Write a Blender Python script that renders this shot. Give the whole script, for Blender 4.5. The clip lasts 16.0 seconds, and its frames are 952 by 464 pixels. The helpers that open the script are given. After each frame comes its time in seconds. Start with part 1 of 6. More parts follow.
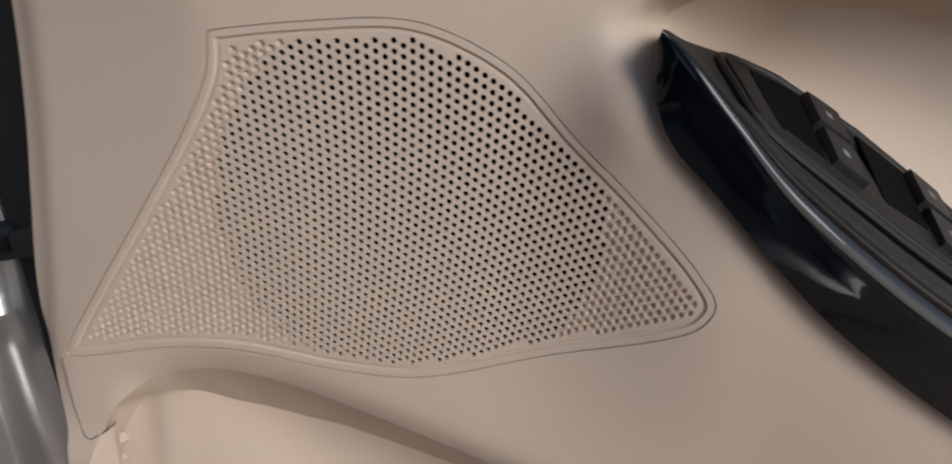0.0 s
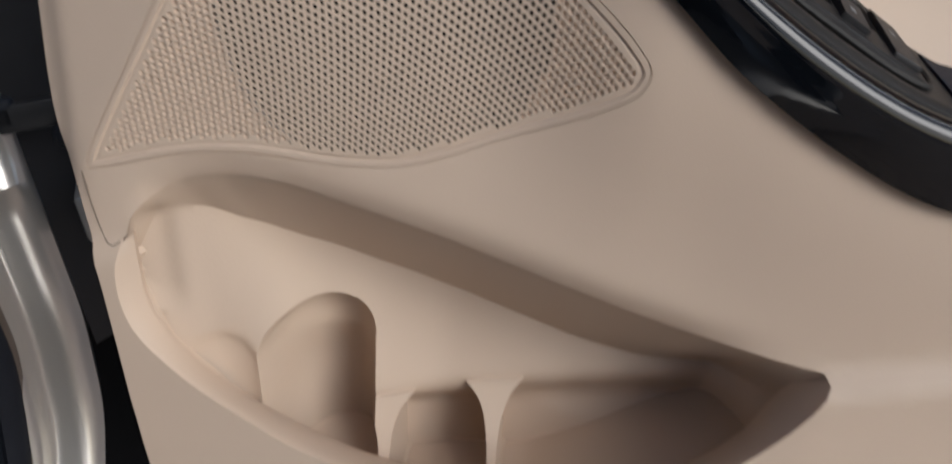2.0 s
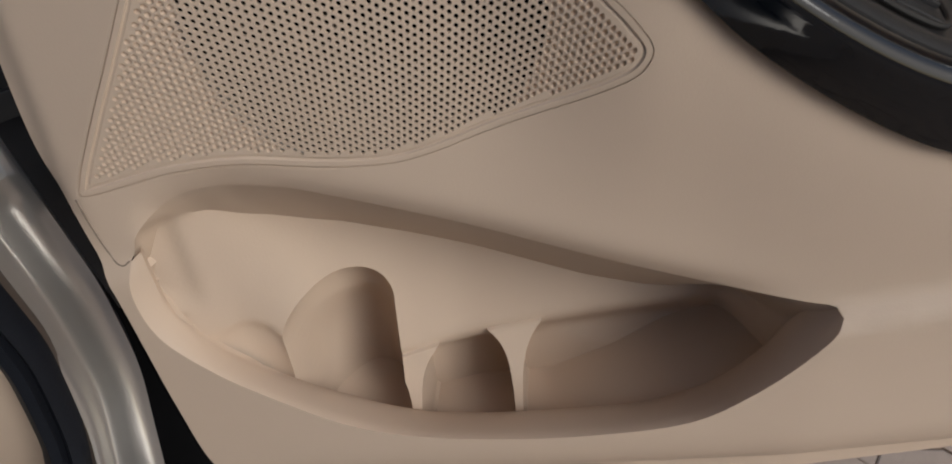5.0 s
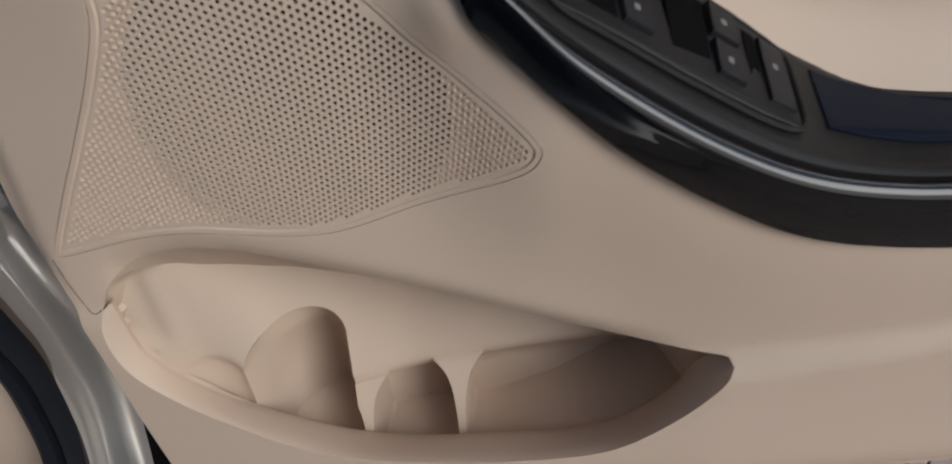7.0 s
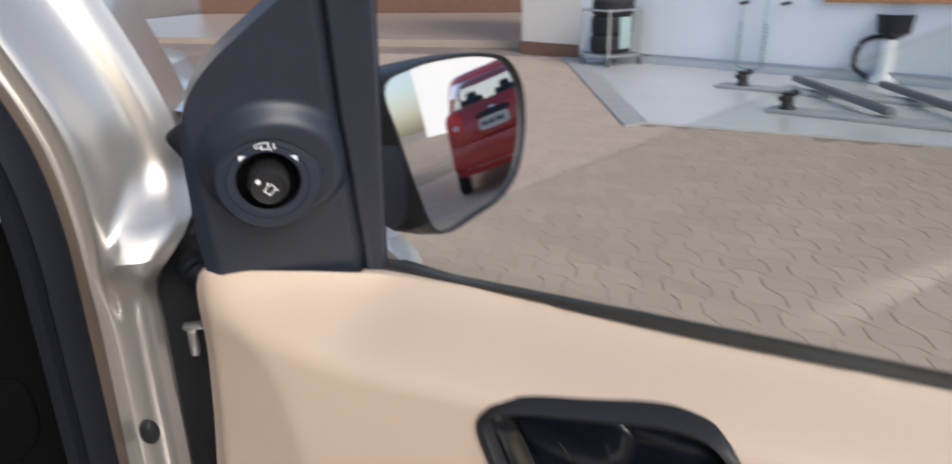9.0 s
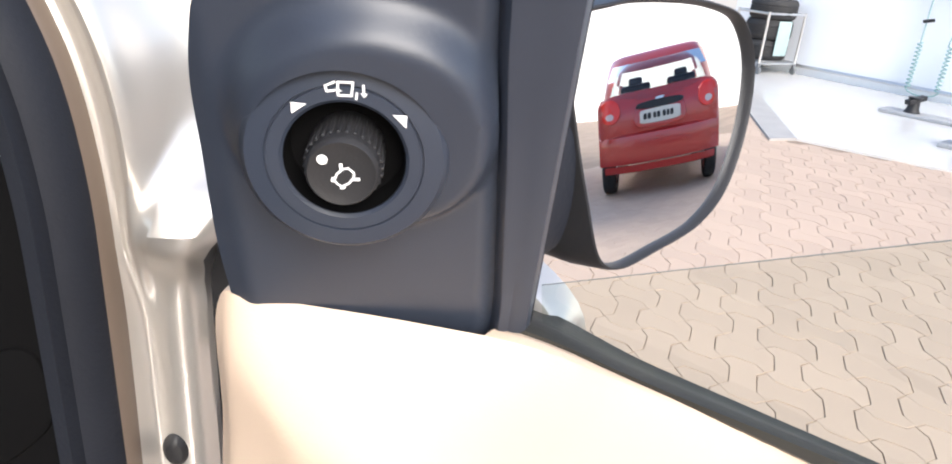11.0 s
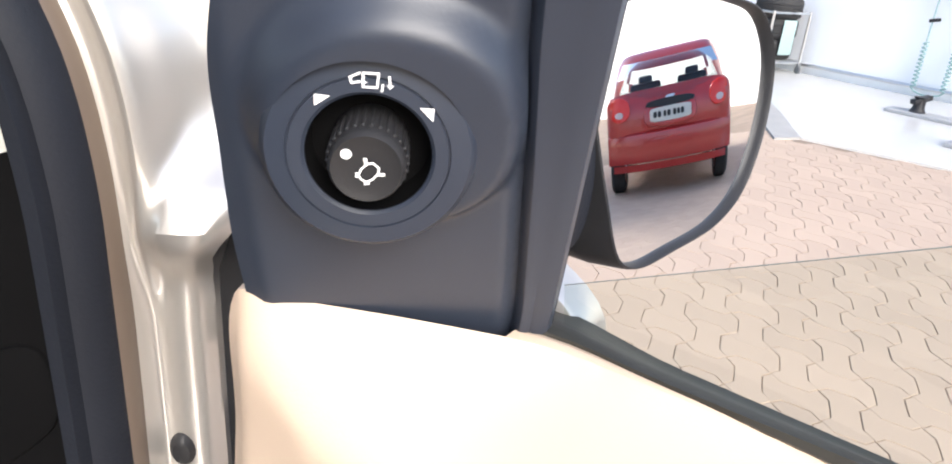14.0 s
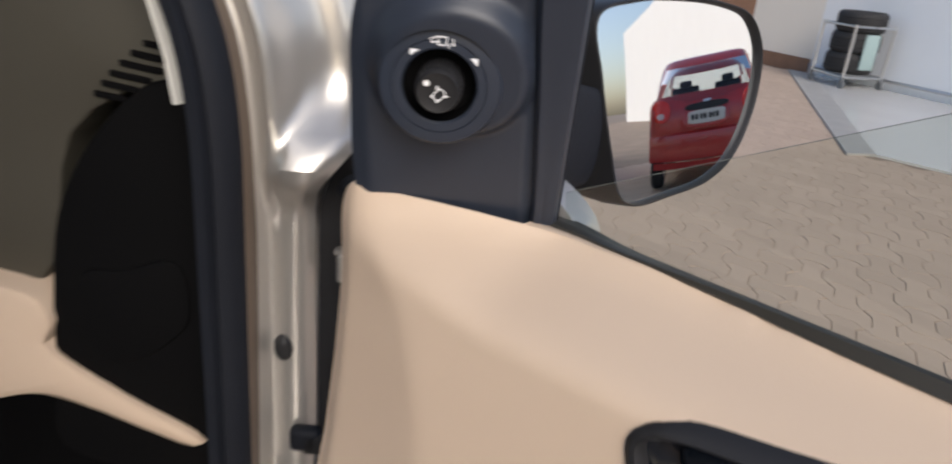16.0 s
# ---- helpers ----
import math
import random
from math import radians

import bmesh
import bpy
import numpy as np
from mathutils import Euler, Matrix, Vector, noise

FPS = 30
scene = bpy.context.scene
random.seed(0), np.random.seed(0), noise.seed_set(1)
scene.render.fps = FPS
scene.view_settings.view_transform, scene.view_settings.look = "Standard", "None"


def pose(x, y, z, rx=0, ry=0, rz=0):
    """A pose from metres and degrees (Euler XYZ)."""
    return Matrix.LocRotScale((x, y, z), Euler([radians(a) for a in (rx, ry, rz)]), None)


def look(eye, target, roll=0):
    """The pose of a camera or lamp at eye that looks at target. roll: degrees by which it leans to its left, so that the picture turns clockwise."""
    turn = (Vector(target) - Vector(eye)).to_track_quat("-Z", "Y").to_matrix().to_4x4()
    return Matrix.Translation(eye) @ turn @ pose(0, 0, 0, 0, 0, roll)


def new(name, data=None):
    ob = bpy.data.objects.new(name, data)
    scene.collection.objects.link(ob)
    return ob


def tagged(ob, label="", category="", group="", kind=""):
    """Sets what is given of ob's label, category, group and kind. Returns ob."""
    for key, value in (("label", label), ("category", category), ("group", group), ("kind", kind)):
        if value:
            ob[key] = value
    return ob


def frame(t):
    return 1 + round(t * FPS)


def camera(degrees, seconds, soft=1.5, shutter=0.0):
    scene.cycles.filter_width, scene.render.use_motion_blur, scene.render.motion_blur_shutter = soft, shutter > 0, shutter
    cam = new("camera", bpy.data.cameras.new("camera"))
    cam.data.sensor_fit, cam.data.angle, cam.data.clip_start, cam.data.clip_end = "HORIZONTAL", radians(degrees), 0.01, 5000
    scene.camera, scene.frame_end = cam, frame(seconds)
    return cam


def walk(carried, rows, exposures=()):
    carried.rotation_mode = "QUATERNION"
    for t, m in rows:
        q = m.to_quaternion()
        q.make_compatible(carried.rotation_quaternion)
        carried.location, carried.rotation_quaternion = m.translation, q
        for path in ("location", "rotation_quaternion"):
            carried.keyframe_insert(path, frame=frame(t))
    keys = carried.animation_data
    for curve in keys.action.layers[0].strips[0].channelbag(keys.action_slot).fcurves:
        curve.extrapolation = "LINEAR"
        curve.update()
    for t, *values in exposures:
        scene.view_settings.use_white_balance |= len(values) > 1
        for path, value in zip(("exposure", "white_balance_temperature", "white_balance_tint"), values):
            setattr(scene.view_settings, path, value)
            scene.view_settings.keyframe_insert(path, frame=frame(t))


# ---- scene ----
import collections

from mathutils.geometry import delaunay_2d_cdt

cam = camera(69.4, 16.0, soft=1.8, shutter=0.5)
PATH = [
    (0, (0.329, -0.219, 0.825), (0.051, 1.543, -0.079), 0.4),
    (0.5, (0.344, -0.203, 0.829), (0.076, 1.517, -0.155), -1.2),
    (1, (0.337, -0.208, 0.826), (0.095, 1.522, -0.147), -1.6),
    (1.5, (0.309, -0.255, 0.785), (0.241, 1.623, 0.101), 1.5),
    (2, (0.341, -0.288, 0.785), (0.134, 1.406, -0.257), -1.2),
    (2.5, (0.356, -0.292, 0.786), (0.164, 1.352, -0.337), -2.4),
    (3, (0.344, -0.28, 0.793), (0.154, 1.309, -0.407), -4.2),
    (3.5, (0.313, -0.242, 0.817), (0.148, 1.278, -0.472), -6.8),
    (4, (0.307, -0.233, 0.823), (0.135, 1.246, -0.514), -8.1),
    (4.2, (0.311, -0.238, 0.823), (0.134, 1.225, -0.53), -8.6),
    (6.3, (0.362, -0.253, 0.871), (0.113, 1.178, -0.504), -8.2),
    (6.5, (0.364, -0.25, 0.878), (0.11, 1.159, -0.518), -8.8),
    (7, (0.387, -0.248, 0.888), (0.154, 1.156, -0.517), -9.0),
    (7.5, (0.432, -0.287, 0.941), (0.174, 1.163, -0.413), -9.4),
    (7.7, (0.457, -0.321, 0.973), (0.186, 1.196, -0.302), -8.2),
    (8, (0.471, -0.374, 1.004), (0.221, 1.275, -0.101), -5.7),
    (8.2, (0.473, -0.387, 1.021), (0.22, 1.336, 0.038), -4.1),
    (8.5, (0.454, -0.368, 1.065), (0.138, 1.429, 0.247), -2.1),
    (8.7, (0.439, -0.325, 1.079), (-0.027, 1.465, 0.32), -2.8),
    (9, (0.404, -0.244, 1.097), (-0.293, 1.488, 0.378), -1.7),
    (9.5, (0.367, -0.171, 1.081), (-0.549, 1.455, 0.361), 0.6),
    (12, (0.275, -0.082, 1.047), (-0.671, 1.501, 0.272), 4.7),
    (12.5, (0.28, -0.088, 1.049), (-0.668, 1.493, 0.274), 4.6),
    (13, (0.288, -0.092, 1.051), (-0.664, 1.489, 0.28), 4.4),
    (13.5, (0.291, -0.088, 1.049), (-0.667, 1.49, 0.279), 4.3),
    (14, (0.285, -0.089, 1.046), (-0.676, 1.485, 0.273), 4.2),
    (14.5, (0.283, -0.095, 1.044), (-0.681, 1.476, 0.269), 4.4),
    (15, (0.297, -0.097, 1.045), (-0.671, 1.47, 0.265), 4.2),
    (15.5, (0.314, -0.108, 1.04), (-0.664, 1.453, 0.26), 4.3),
    (16, (0.372, -0.187, 1.052), (-0.746, 1.283, 0.285), 4.8),
]
EXPOSURES = [(0.0, -0.3, 5700, 8), (0.5, -0.2, 5650, 8), (1.5, -0.2, 5600, 8), (2.0, -0.25, 5750, 8), (3.0, -0.25, 5850, 8), (3.5, -0.42, 5950, 8), (4.0, -0.52, 6000, 8), (6.5, -0.45, 5850, 8), (7.3, -0.38, 5550, 6), (8.0, 0.12, 5300, 5), (8.5, 0.2, 5600, 8),
             (8.8, -0.25, 5950, 9), (9.0, 0.2, 6050, 10), (9.5, 0.95, 6050, 13), (11.0, 1.35, 6200, 10), (15.0, 1.35, 6200, 10), (15.5, 1.0, 6250, 10), (16.0, 0.1, 6300, 11)]
walk(cam, [(t, look(eye, target, roll)) for t, eye, target, roll in PATH], EXPOSURES)

# ---- world, sun, exposure ----
world = bpy.data.worlds.new("world")
scene.world = world
world.use_nodes = True
wn = world.node_tree.nodes
sky = wn.new("ShaderNodeTexSky")
sky.sky_type = "NISHITA"
sky.sun_disc = False
sky.sun_elevation = radians(34)
sky.sun_rotation = radians(127)
sky.air_density, sky.dust_density, sky.ozone_density = 1.0, 2.4, 0.8
world.node_tree.links.new(sky.outputs[0], wn["Background"].inputs[0])
wn["Background"].inputs[1].default_value = 0.15
sun = new("sun", bpy.data.lights.new("sun", "SUN"))
sun.data.energy = 1.7
sun.data.angle = radians(32)
sun.data.color = (1.0, 0.94, 0.86)
sun.matrix_world = look((0, 0, 10), (-0.66, 0.50, 9.441))


# ---- materials ----
def mat(name, color, rough=0.5, metal=0.0, bump=0.0, bump_scale=300.0, vary=0.0, vary_scale=6.0, coat=0.0, spec=0.5,
        vary_by="noise", detail=4.0):
    m = bpy.data.materials.new(name)
    m.use_nodes = True
    nt = m.node_tree
    b = nt.nodes["Principled BSDF"]
    b.inputs["Base Color"].default_value = (*color, 1)
    b.inputs["Roughness"].default_value = rough
    b.inputs["Metallic"].default_value = metal
    b.inputs["Specular IOR Level"].default_value = spec
    if coat:
        b.inputs["Coat Weight"].default_value = coat
        b.inputs["Coat Roughness"].default_value = 0.06
    tc = nt.nodes.new("ShaderNodeTexCoord")
    if vary:
        mix = nt.nodes.new("ShaderNodeMix")
        mix.data_type = "RGBA"
        mix.inputs["A"].default_value = (*[c * (1 - vary) for c in color], 1)
        mix.inputs["B"].default_value = (*[min(1, c * (1 + vary)) for c in color], 1)
        n1 = nt.nodes.new("ShaderNodeTexNoise")
        n1.inputs["Scale"].default_value = vary_scale
        n1.inputs["Detail"].default_value = detail
        n1.inputs["Roughness"].default_value = 0.6
        nt.links.new(tc.outputs["Object"], n1.inputs["Vector"])
        if vary_by == "piece":
            info = nt.nodes.new("ShaderNodeObjectInfo")
            geo = nt.nodes.new("ShaderNodeNewGeometry")
            add = nt.nodes.new("ShaderNodeMath")
            add.operation = "ADD"
            nt.links.new(info.outputs["Random"], add.inputs[0])
            nt.links.new(geo.outputs["Random Per Island"], add.inputs[1])
            wrap = nt.nodes.new("ShaderNodeMath")
            wrap.operation = "FRACT"
            nt.links.new(add.outputs[0], wrap.inputs[0])
            half = nt.nodes.new("ShaderNodeMath")
            half.operation = "MULTIPLY_ADD"
            half.inputs[1].default_value = 0.55
            nt.links.new(wrap.outputs[0], half.inputs[0])
            less = nt.nodes.new("ShaderNodeMath")
            less.operation = "MULTIPLY"
            less.inputs[1].default_value = 0.45
            nt.links.new(n1.outputs["Fac"], less.inputs[0])
            nt.links.new(less.outputs[0], half.inputs[2])
            nt.links.new(half.outputs[0], mix.inputs["Factor"])
        else:
            nt.links.new(n1.outputs["Fac"], mix.inputs["Factor"])
        nt.links.new(mix.outputs["Result"], b.inputs["Base Color"])
    if bump:
        n2 = nt.nodes.new("ShaderNodeTexNoise")
        n2.inputs["Scale"].default_value = bump_scale
        n2.inputs["Detail"].default_value = 3
        nt.links.new(tc.outputs["Object"], n2.inputs["Vector"])
        bp = nt.nodes.new("ShaderNodeBump")
        bp.inputs["Strength"].default_value = bump
        bp.inputs["Distance"].default_value = 0.3 / bump_scale
        nt.links.new(n2.outputs["Fac"], bp.inputs["Height"])
        nt.links.new(bp.outputs["Normal"], b.inputs["Normal"])
    return m


BEIGE = mat("beige_trim", (0.60, 0.474, 0.365), 0.55, bump=0.25, bump_scale=900, vary=0.04, vary_scale=9, spec=0.35)
BEIGE_POCKET = mat("beige_pocket_plastic", (0.575, 0.455, 0.35), 0.6, bump=0.2, bump_scale=700, vary=0.04, spec=0.3)
PAD_CLOTH = mat("beige_pad", (0.58, 0.485, 0.39), 0.75, bump=0.5, bump_scale=1200, vary=0.04, vary_scale=20, spec=0.25)
PIANO = mat("gloss_black", (0.004, 0.005, 0.007), 0.045, bump=0.015, bump_scale=60, spec=0.42)
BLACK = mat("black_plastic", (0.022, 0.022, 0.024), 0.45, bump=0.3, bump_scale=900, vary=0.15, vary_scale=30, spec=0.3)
DARKPANEL = mat("dark_brown_plastic", (0.019, 0.018, 0.0175), 0.5, bump=0.3, bump_scale=900, vary=0.12, vary_scale=30, spec=0.27)
SAILBLACK = mat("charcoal_plastic", (0.026, 0.033, 0.050), 0.38, bump=0.12, bump_scale=1100, vary=0.1, vary_scale=40, spec=0.42)
NAVY = mat("navy_rubber_mat", (0.005, 0.009, 0.020), 0.55, bump=0.3, bump_scale=500, vary=0.1, spec=0.2)
SATIN = mat("satin_black", (0.005, 0.007, 0.011), 0.12, bump=0.02, bump_scale=80, spec=0.32, vary=0.1)
RUBBER = mat("black_rubber", (0.012, 0.014, 0.020), 0.6, bump=0.3, bump_scale=300, vary=0.2, vary_scale=15, spec=0.22)
BELT = mat("olive_black_rubber", (0.030, 0.028, 0.023), 0.45, bump=0.2, bump_scale=400, vary=0.15, vary_scale=12, spec=0.4)
SILVER = mat("champagne_silver_paint", (0.57, 0.545, 0.51), 0.31, metal=0.65, bump=0.04, bump_scale=2000, vary=0.03, coat=0.8)
SEAMBROWN = mat("seam_shadow_beige", (0.22, 0.17, 0.13), 0.7)
# near-black: stands for shade in recesses and the cabin; also the speaker cone
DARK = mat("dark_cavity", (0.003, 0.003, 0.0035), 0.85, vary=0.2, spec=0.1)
WHITEPRINT = mat("white_print", (0.85, 0.86, 0.88), 0.5)
GREYPRINT = mat("grey_print", (0.22, 0.22, 0.22), 0.5)
MIRROR = mat("mirror_silvering", (0.93, 0.94, 0.95), 0.01, metal=1.0)
PAVER = mat("salmon_paver", (0.47, 0.365, 0.285), 0.85, bump=0.5, bump_scale=120, vary=0.08, vary_scale=5, vary_by="piece", spec=0.25)
SAND = mat("joint_sand", (0.27, 0.205, 0.155), 0.95, bump=0.6, bump_scale=60, vary=0.45, vary_scale=1.1)
EPOXY = mat("grey_epoxy_floor", (0.58, 0.57, 0.55), 0.22, bump=0.05, bump_scale=30, vary=0.06, vary_scale=2)
EDGEGREY = mat("grey_concrete_edge", (0.36, 0.35, 0.335), 0.8, bump=0.4, bump_scale=80, vary=0.15)
WALLPAINT = mat("pale_blue_wall_paint", (0.78, 0.81, 0.84), 0.6, bump=0.15, bump_scale=40, vary=0.04, vary_scale=1.5)
CREAMWALL = mat("cream_wall_paint", (0.75, 0.71, 0.64), 0.65, bump=0.15, bump_scale=40, vary=0.06, vary_scale=1.2)
BROWNSTONE = mat("brown_skirting", (0.20, 0.11, 0.07), 0.5, vary=0.25, vary_scale=8, bump=0.2, bump_scale=40)
GRANITE = mat("tan_granite_floor", (0.42, 0.34, 0.27), 0.35, vary=0.15, vary_scale=3, bump=0.1, bump_scale=50)
TYRE = mat("tyre_rubber", (0.02, 0.02, 0.021), 0.75, bump=0.4, bump_scale=120, vary=0.2)
CHROME = mat("zinc_tube", (0.62, 0.63, 0.64), 0.3, metal=1.0, vary=0.05)
REDPAINT = mat("red_car_paint", (0.36, 0.014, 0.014), 0.28, metal=0.1, coat=1.0, vary=0.05, vary_scale=3)
WHITECAR = mat("white_car_paint", (0.75, 0.75, 0.74), 0.3, coat=1.0, vary=0.03)
DARKGLASS = mat("dark_car_glass", (0.02, 0.024, 0.026), 0.04, coat=1.0, spec=1.0)
LAMPRED = mat("red_lamp_lens", (0.65, 0.02, 0.012), 0.25, coat=0.3)
LAMPWHITE = mat("clear_lamp_lens", (0.55, 0.42, 0.40), 0.15, coat=1.0)
PLATE = mat("number_plate_white", (0.55, 0.53, 0.48), 0.4)
GREYMETAL = mat("galvanised_grey", (0.20, 0.21, 0.22), 0.5, metal=0.6, vary=0.15, vary_scale=20)
TEAL = mat("teal_hose", (0.26, 0.40, 0.40), 0.5)
BLUE = mat("blue_plastic", (0.03, 0.28, 0.42), 0.45)
ORANGEWOOD = mat("orange_wood_frame", (0.55, 0.28, 0.12), 0.5, vary=0.2, vary_scale=15, bump=0.2, bump_scale=50)
DASHGREY = mat("olive_dash_plastic", (0.052, 0.048, 0.037), 0.6, bump=0.3, bump_scale=500, vary=0.08)
WHITETRIM = mat("off_white_pillar_trim", (0.72, 0.72, 0.68), 0.6, vary=0.03)


def glass_mat(name, tint):
    m = bpy.data.materials.new(name)
    m.use_nodes = True
    nt = m.node_tree
    nt.nodes.remove(nt.nodes["Principled BSDF"])
    tr = nt.nodes.new("ShaderNodeBsdfTransparent")
    tr.inputs["Color"].default_value = (*tint, 1)
    gl = nt.nodes.new("ShaderNodeBsdfGlossy")
    gl.inputs["Roughness"].default_value = 0.02
    gl.inputs["Color"].default_value = (1, 1, 1, 1)
    fr = nt.nodes.new("ShaderNodeFresnel")
    fr.inputs["IOR"].default_value = 1.45
    mx = nt.nodes.new("ShaderNodeMixShader")
    nt.links.new(fr.outputs[0], mx.inputs[0])
    nt.links.new(tr.outputs[0], mx.inputs[1])
    nt.links.new(gl.outputs[0], mx.inputs[2])
    nt.links.new(mx.outputs[0], nt.nodes["Material Output"].inputs["Surface"])
    return m


CARGLASS = glass_mat("tinted_car_glass", (0.78, 0.82, 0.82))
LIFTGREY = mat("worn_grey_paint", (0.40, 0.40, 0.40), 0.55, vary=0.2, vary_scale=20, bump=0.2, bump_scale=80)
GLASS = glass_mat("tinted_window_glass", (0.86, 0.895, 0.85))


# ---- mesh helpers ----
def part(name, bm, material, parent=None, label="", smooth=True):
    me = bpy.data.meshes.new(name)
    bm.normal_update()
    bm.to_mesh(me)
    bm.free()
    return link(name, me, material, parent, label, smooth)


def link(name, me, material, parent=None, label="", smooth=True):
    if not me.materials:
        me.materials.append(material)
    if smooth:
        me.polygons.foreach_set("use_smooth", [True] * len(me.polygons))
        me.set_sharp_from_angle(angle=radians(38))
    ob = new(name, me)
    if parent is not None:
        ob.parent = parent
    if label:
        tagged(ob, label)
    return ob


def from_arrays(name, verts, faces, material, parent=None, label="", smooth=True):
    me = bpy.data.meshes.new(name)
    me.from_pydata([tuple(map(float, v)) for v in verts], [], [tuple(map(int, fc)) for fc in faces])
    me.update()
    return link(name, me, material, parent, label, smooth)


def thing(name, label, category, group="", kind=""):
    return tagged(new(name), label, category, group, kind)


def smooth01(t):
    t = np.clip(t, 0, 1)
    return t * t * (3 - 2 * t)


def curve(points, n, closed=False):
    """n points along a smooth line through the given ones (Catmull-Rom, even steps)."""
    p = np.array(points, float)
    k = len(p)
    out = []
    segs = k if closed else k - 1
    for i in range(segs):
        if closed:
            a, b, c, d = p[(i - 1) % k], p[i], p[(i + 1) % k], p[(i + 2) % k]
        else:
            b, c = p[i], p[i + 1]
            a = p[i - 1] if i else 2 * b - c
            d = p[i + 2] if i + 2 < k else 2 * c - b
        ab, bc, cd = (max(1e-6, np.linalg.norm(v) ** 0.5) for v in (b - a, c - b, d - c))
        m1 = (b - a) / ab - (c - a) / (ab + bc) + (c - b) / bc
        m2 = (c - b) / bc - (d - b) / (bc + cd) + (d - c) / cd
        m1, m2 = m1 * bc, m2 * bc
        for t in np.linspace(0, 1, 24, endpoint=False):
            h = (2 * t**3 - 3 * t * t + 1, t**3 - 2 * t * t + t, -2 * t**3 + 3 * t * t, t**3 - t * t)
            out.append(h[0] * b + h[1] * m1 + h[2] * c + h[3] * m2)
    out.append(p[0] if closed else p[-1])
    out = np.array(out)
    d = np.r_[0, np.cumsum(np.linalg.norm(np.diff(out, axis=0), axis=1))]
    s = np.linspace(0, d[-1], n + 1)[:-1] if closed else np.linspace(0, d[-1], n)
    return np.stack([np.interp(s, d, out[:, i]) for i in range(p.shape[1])], 1)


def inside(poly, pts):
    poly, pts = np.asarray(poly), np.asarray(pts)
    x, y = pts[:, 0], pts[:, 1]
    r = np.zeros(len(pts), bool)
    for (x0, y0), (x1, y1) in zip(poly, np.roll(poly, -1, 0)):
        if y0 != y1:
            r ^= ((y0 > y) != (y1 > y)) & (x < (x1 - x0) * (y - y0) / (y1 - y0) + x0)
    return r


def fill(outer, holes, step, lines=()):
    """Triangles over a flat outline with holes: points on a lattice inside, the outlines kept as edges."""
    loops = [np.asarray(outer)] + [np.asarray(h) for h in holes]
    lo, hi = loops[0].min(0), loops[0].max(0)
    gx, gy = np.meshgrid(np.arange(lo[0], hi[0], step), np.arange(lo[1], hi[1], step * 0.866))
    gx = gx + (np.arange(gx.shape[0]) % 2)[:, None] * step * 0.5
    g = np.stack([gx.ravel(), gy.ravel()], 1)
    ok = inside(loops[0], g)
    for h in loops[1:]:
        ok &= ~inside(h, g)
    g = g[ok]
    rim = np.concatenate(loops + [np.asarray(q) for q in lines])
    far = np.ones(len(g), bool)
    for i in range(0, len(rim), 200):
        far &= (((g[:, None, :] - rim[None, i:i + 200]) ** 2).sum(-1).min(1) > (0.55 * step) ** 2)
    g = g[far]
    verts, edges, base_i = [], [], 0
    for lp in loops:
        verts += [Vector(v) for v in lp]
        edges += [(base_i + i, base_i + (i + 1) % len(lp)) for i in range(len(lp))]
        base_i += len(lp)
    for q in lines:
        verts += [Vector(v) for v in q]
        edges += [(base_i + i, base_i + i + 1) for i in range(len(q) - 1)]
        base_i += len(q)
    verts += [Vector(v) for v in g]
    vo, _, fo, _, _, _ = delaunay_2d_cdt(verts, edges, [], 0, 1e-7)
    v = np.array([tuple(q) for q in vo])
    fa = np.array([q for q in fo if len(q) == 3])
    c = v[fa].mean(1)
    keep = inside(loops[0], c)
    for h in loops[1:]:
        keep &= ~inside(h, c)
    fa = fa[keep]
    a = v[fa]
    turn = (a[:, 1, 0] - a[:, 0, 0]) * (a[:, 2, 1] - a[:, 0, 1]) - (a[:, 1, 1] - a[:, 0, 1]) * (a[:, 2, 0] - a[:, 0, 0])
    fa[turn < 0] = fa[turn < 0][:, ::-1]
    used = np.unique(fa)
    index = np.full(len(v), -1)
    index[used] = np.arange(len(used))
    return v[used], index[fa]


def strip(rows, closed=False):
    """Faces between rows of points of one length."""
    n = len(rows[0])
    verts = np.concatenate(rows)
    faces = []
    for r in range(len(rows) - 1):
        for i in range(n if closed else n - 1):
            j = (i + 1) % n
            faces.append((r * n + i, r * n + j, (r + 1) * n + j, (r + 1) * n + i))
    return verts, faces


def tube(points, radius, sides=8, closed=False, flat=1.0):
    p = np.array(points, float)
    rows = []
    k = len(p)
    for i in range(k):
        if closed:
            t = p[(i + 1) % k] - p[i - 1]
        else:
            t = p[min(i + 1, k - 1)] - p[max(i - 1, 0)]
        t = t / np.linalg.norm(t)
        up = np.array([0, 0, 1.0]) if abs(t[2]) < 0.9 else np.array([1.0, 0, 0])
        a = np.cross(t, up)
        a /= np.linalg.norm(a)
        b = np.cross(a, t)
        r = radius[i] if np.ndim(radius) else radius
        rows.append([p[i] + r * (math.cos(u) * a * flat + math.sin(u) * b) for u in np.linspace(0, 2 * math.pi, sides, endpoint=False)])
    if closed:
        rows.append(rows[0])
    v, fc = strip([np.array(r) for r in rows], True)
    if not closed:
        n = len(rows)
        fc = fc + [tuple(range(sides))[::-1], tuple((n - 1) * sides + i for i in range(sides))]
    return v, fc


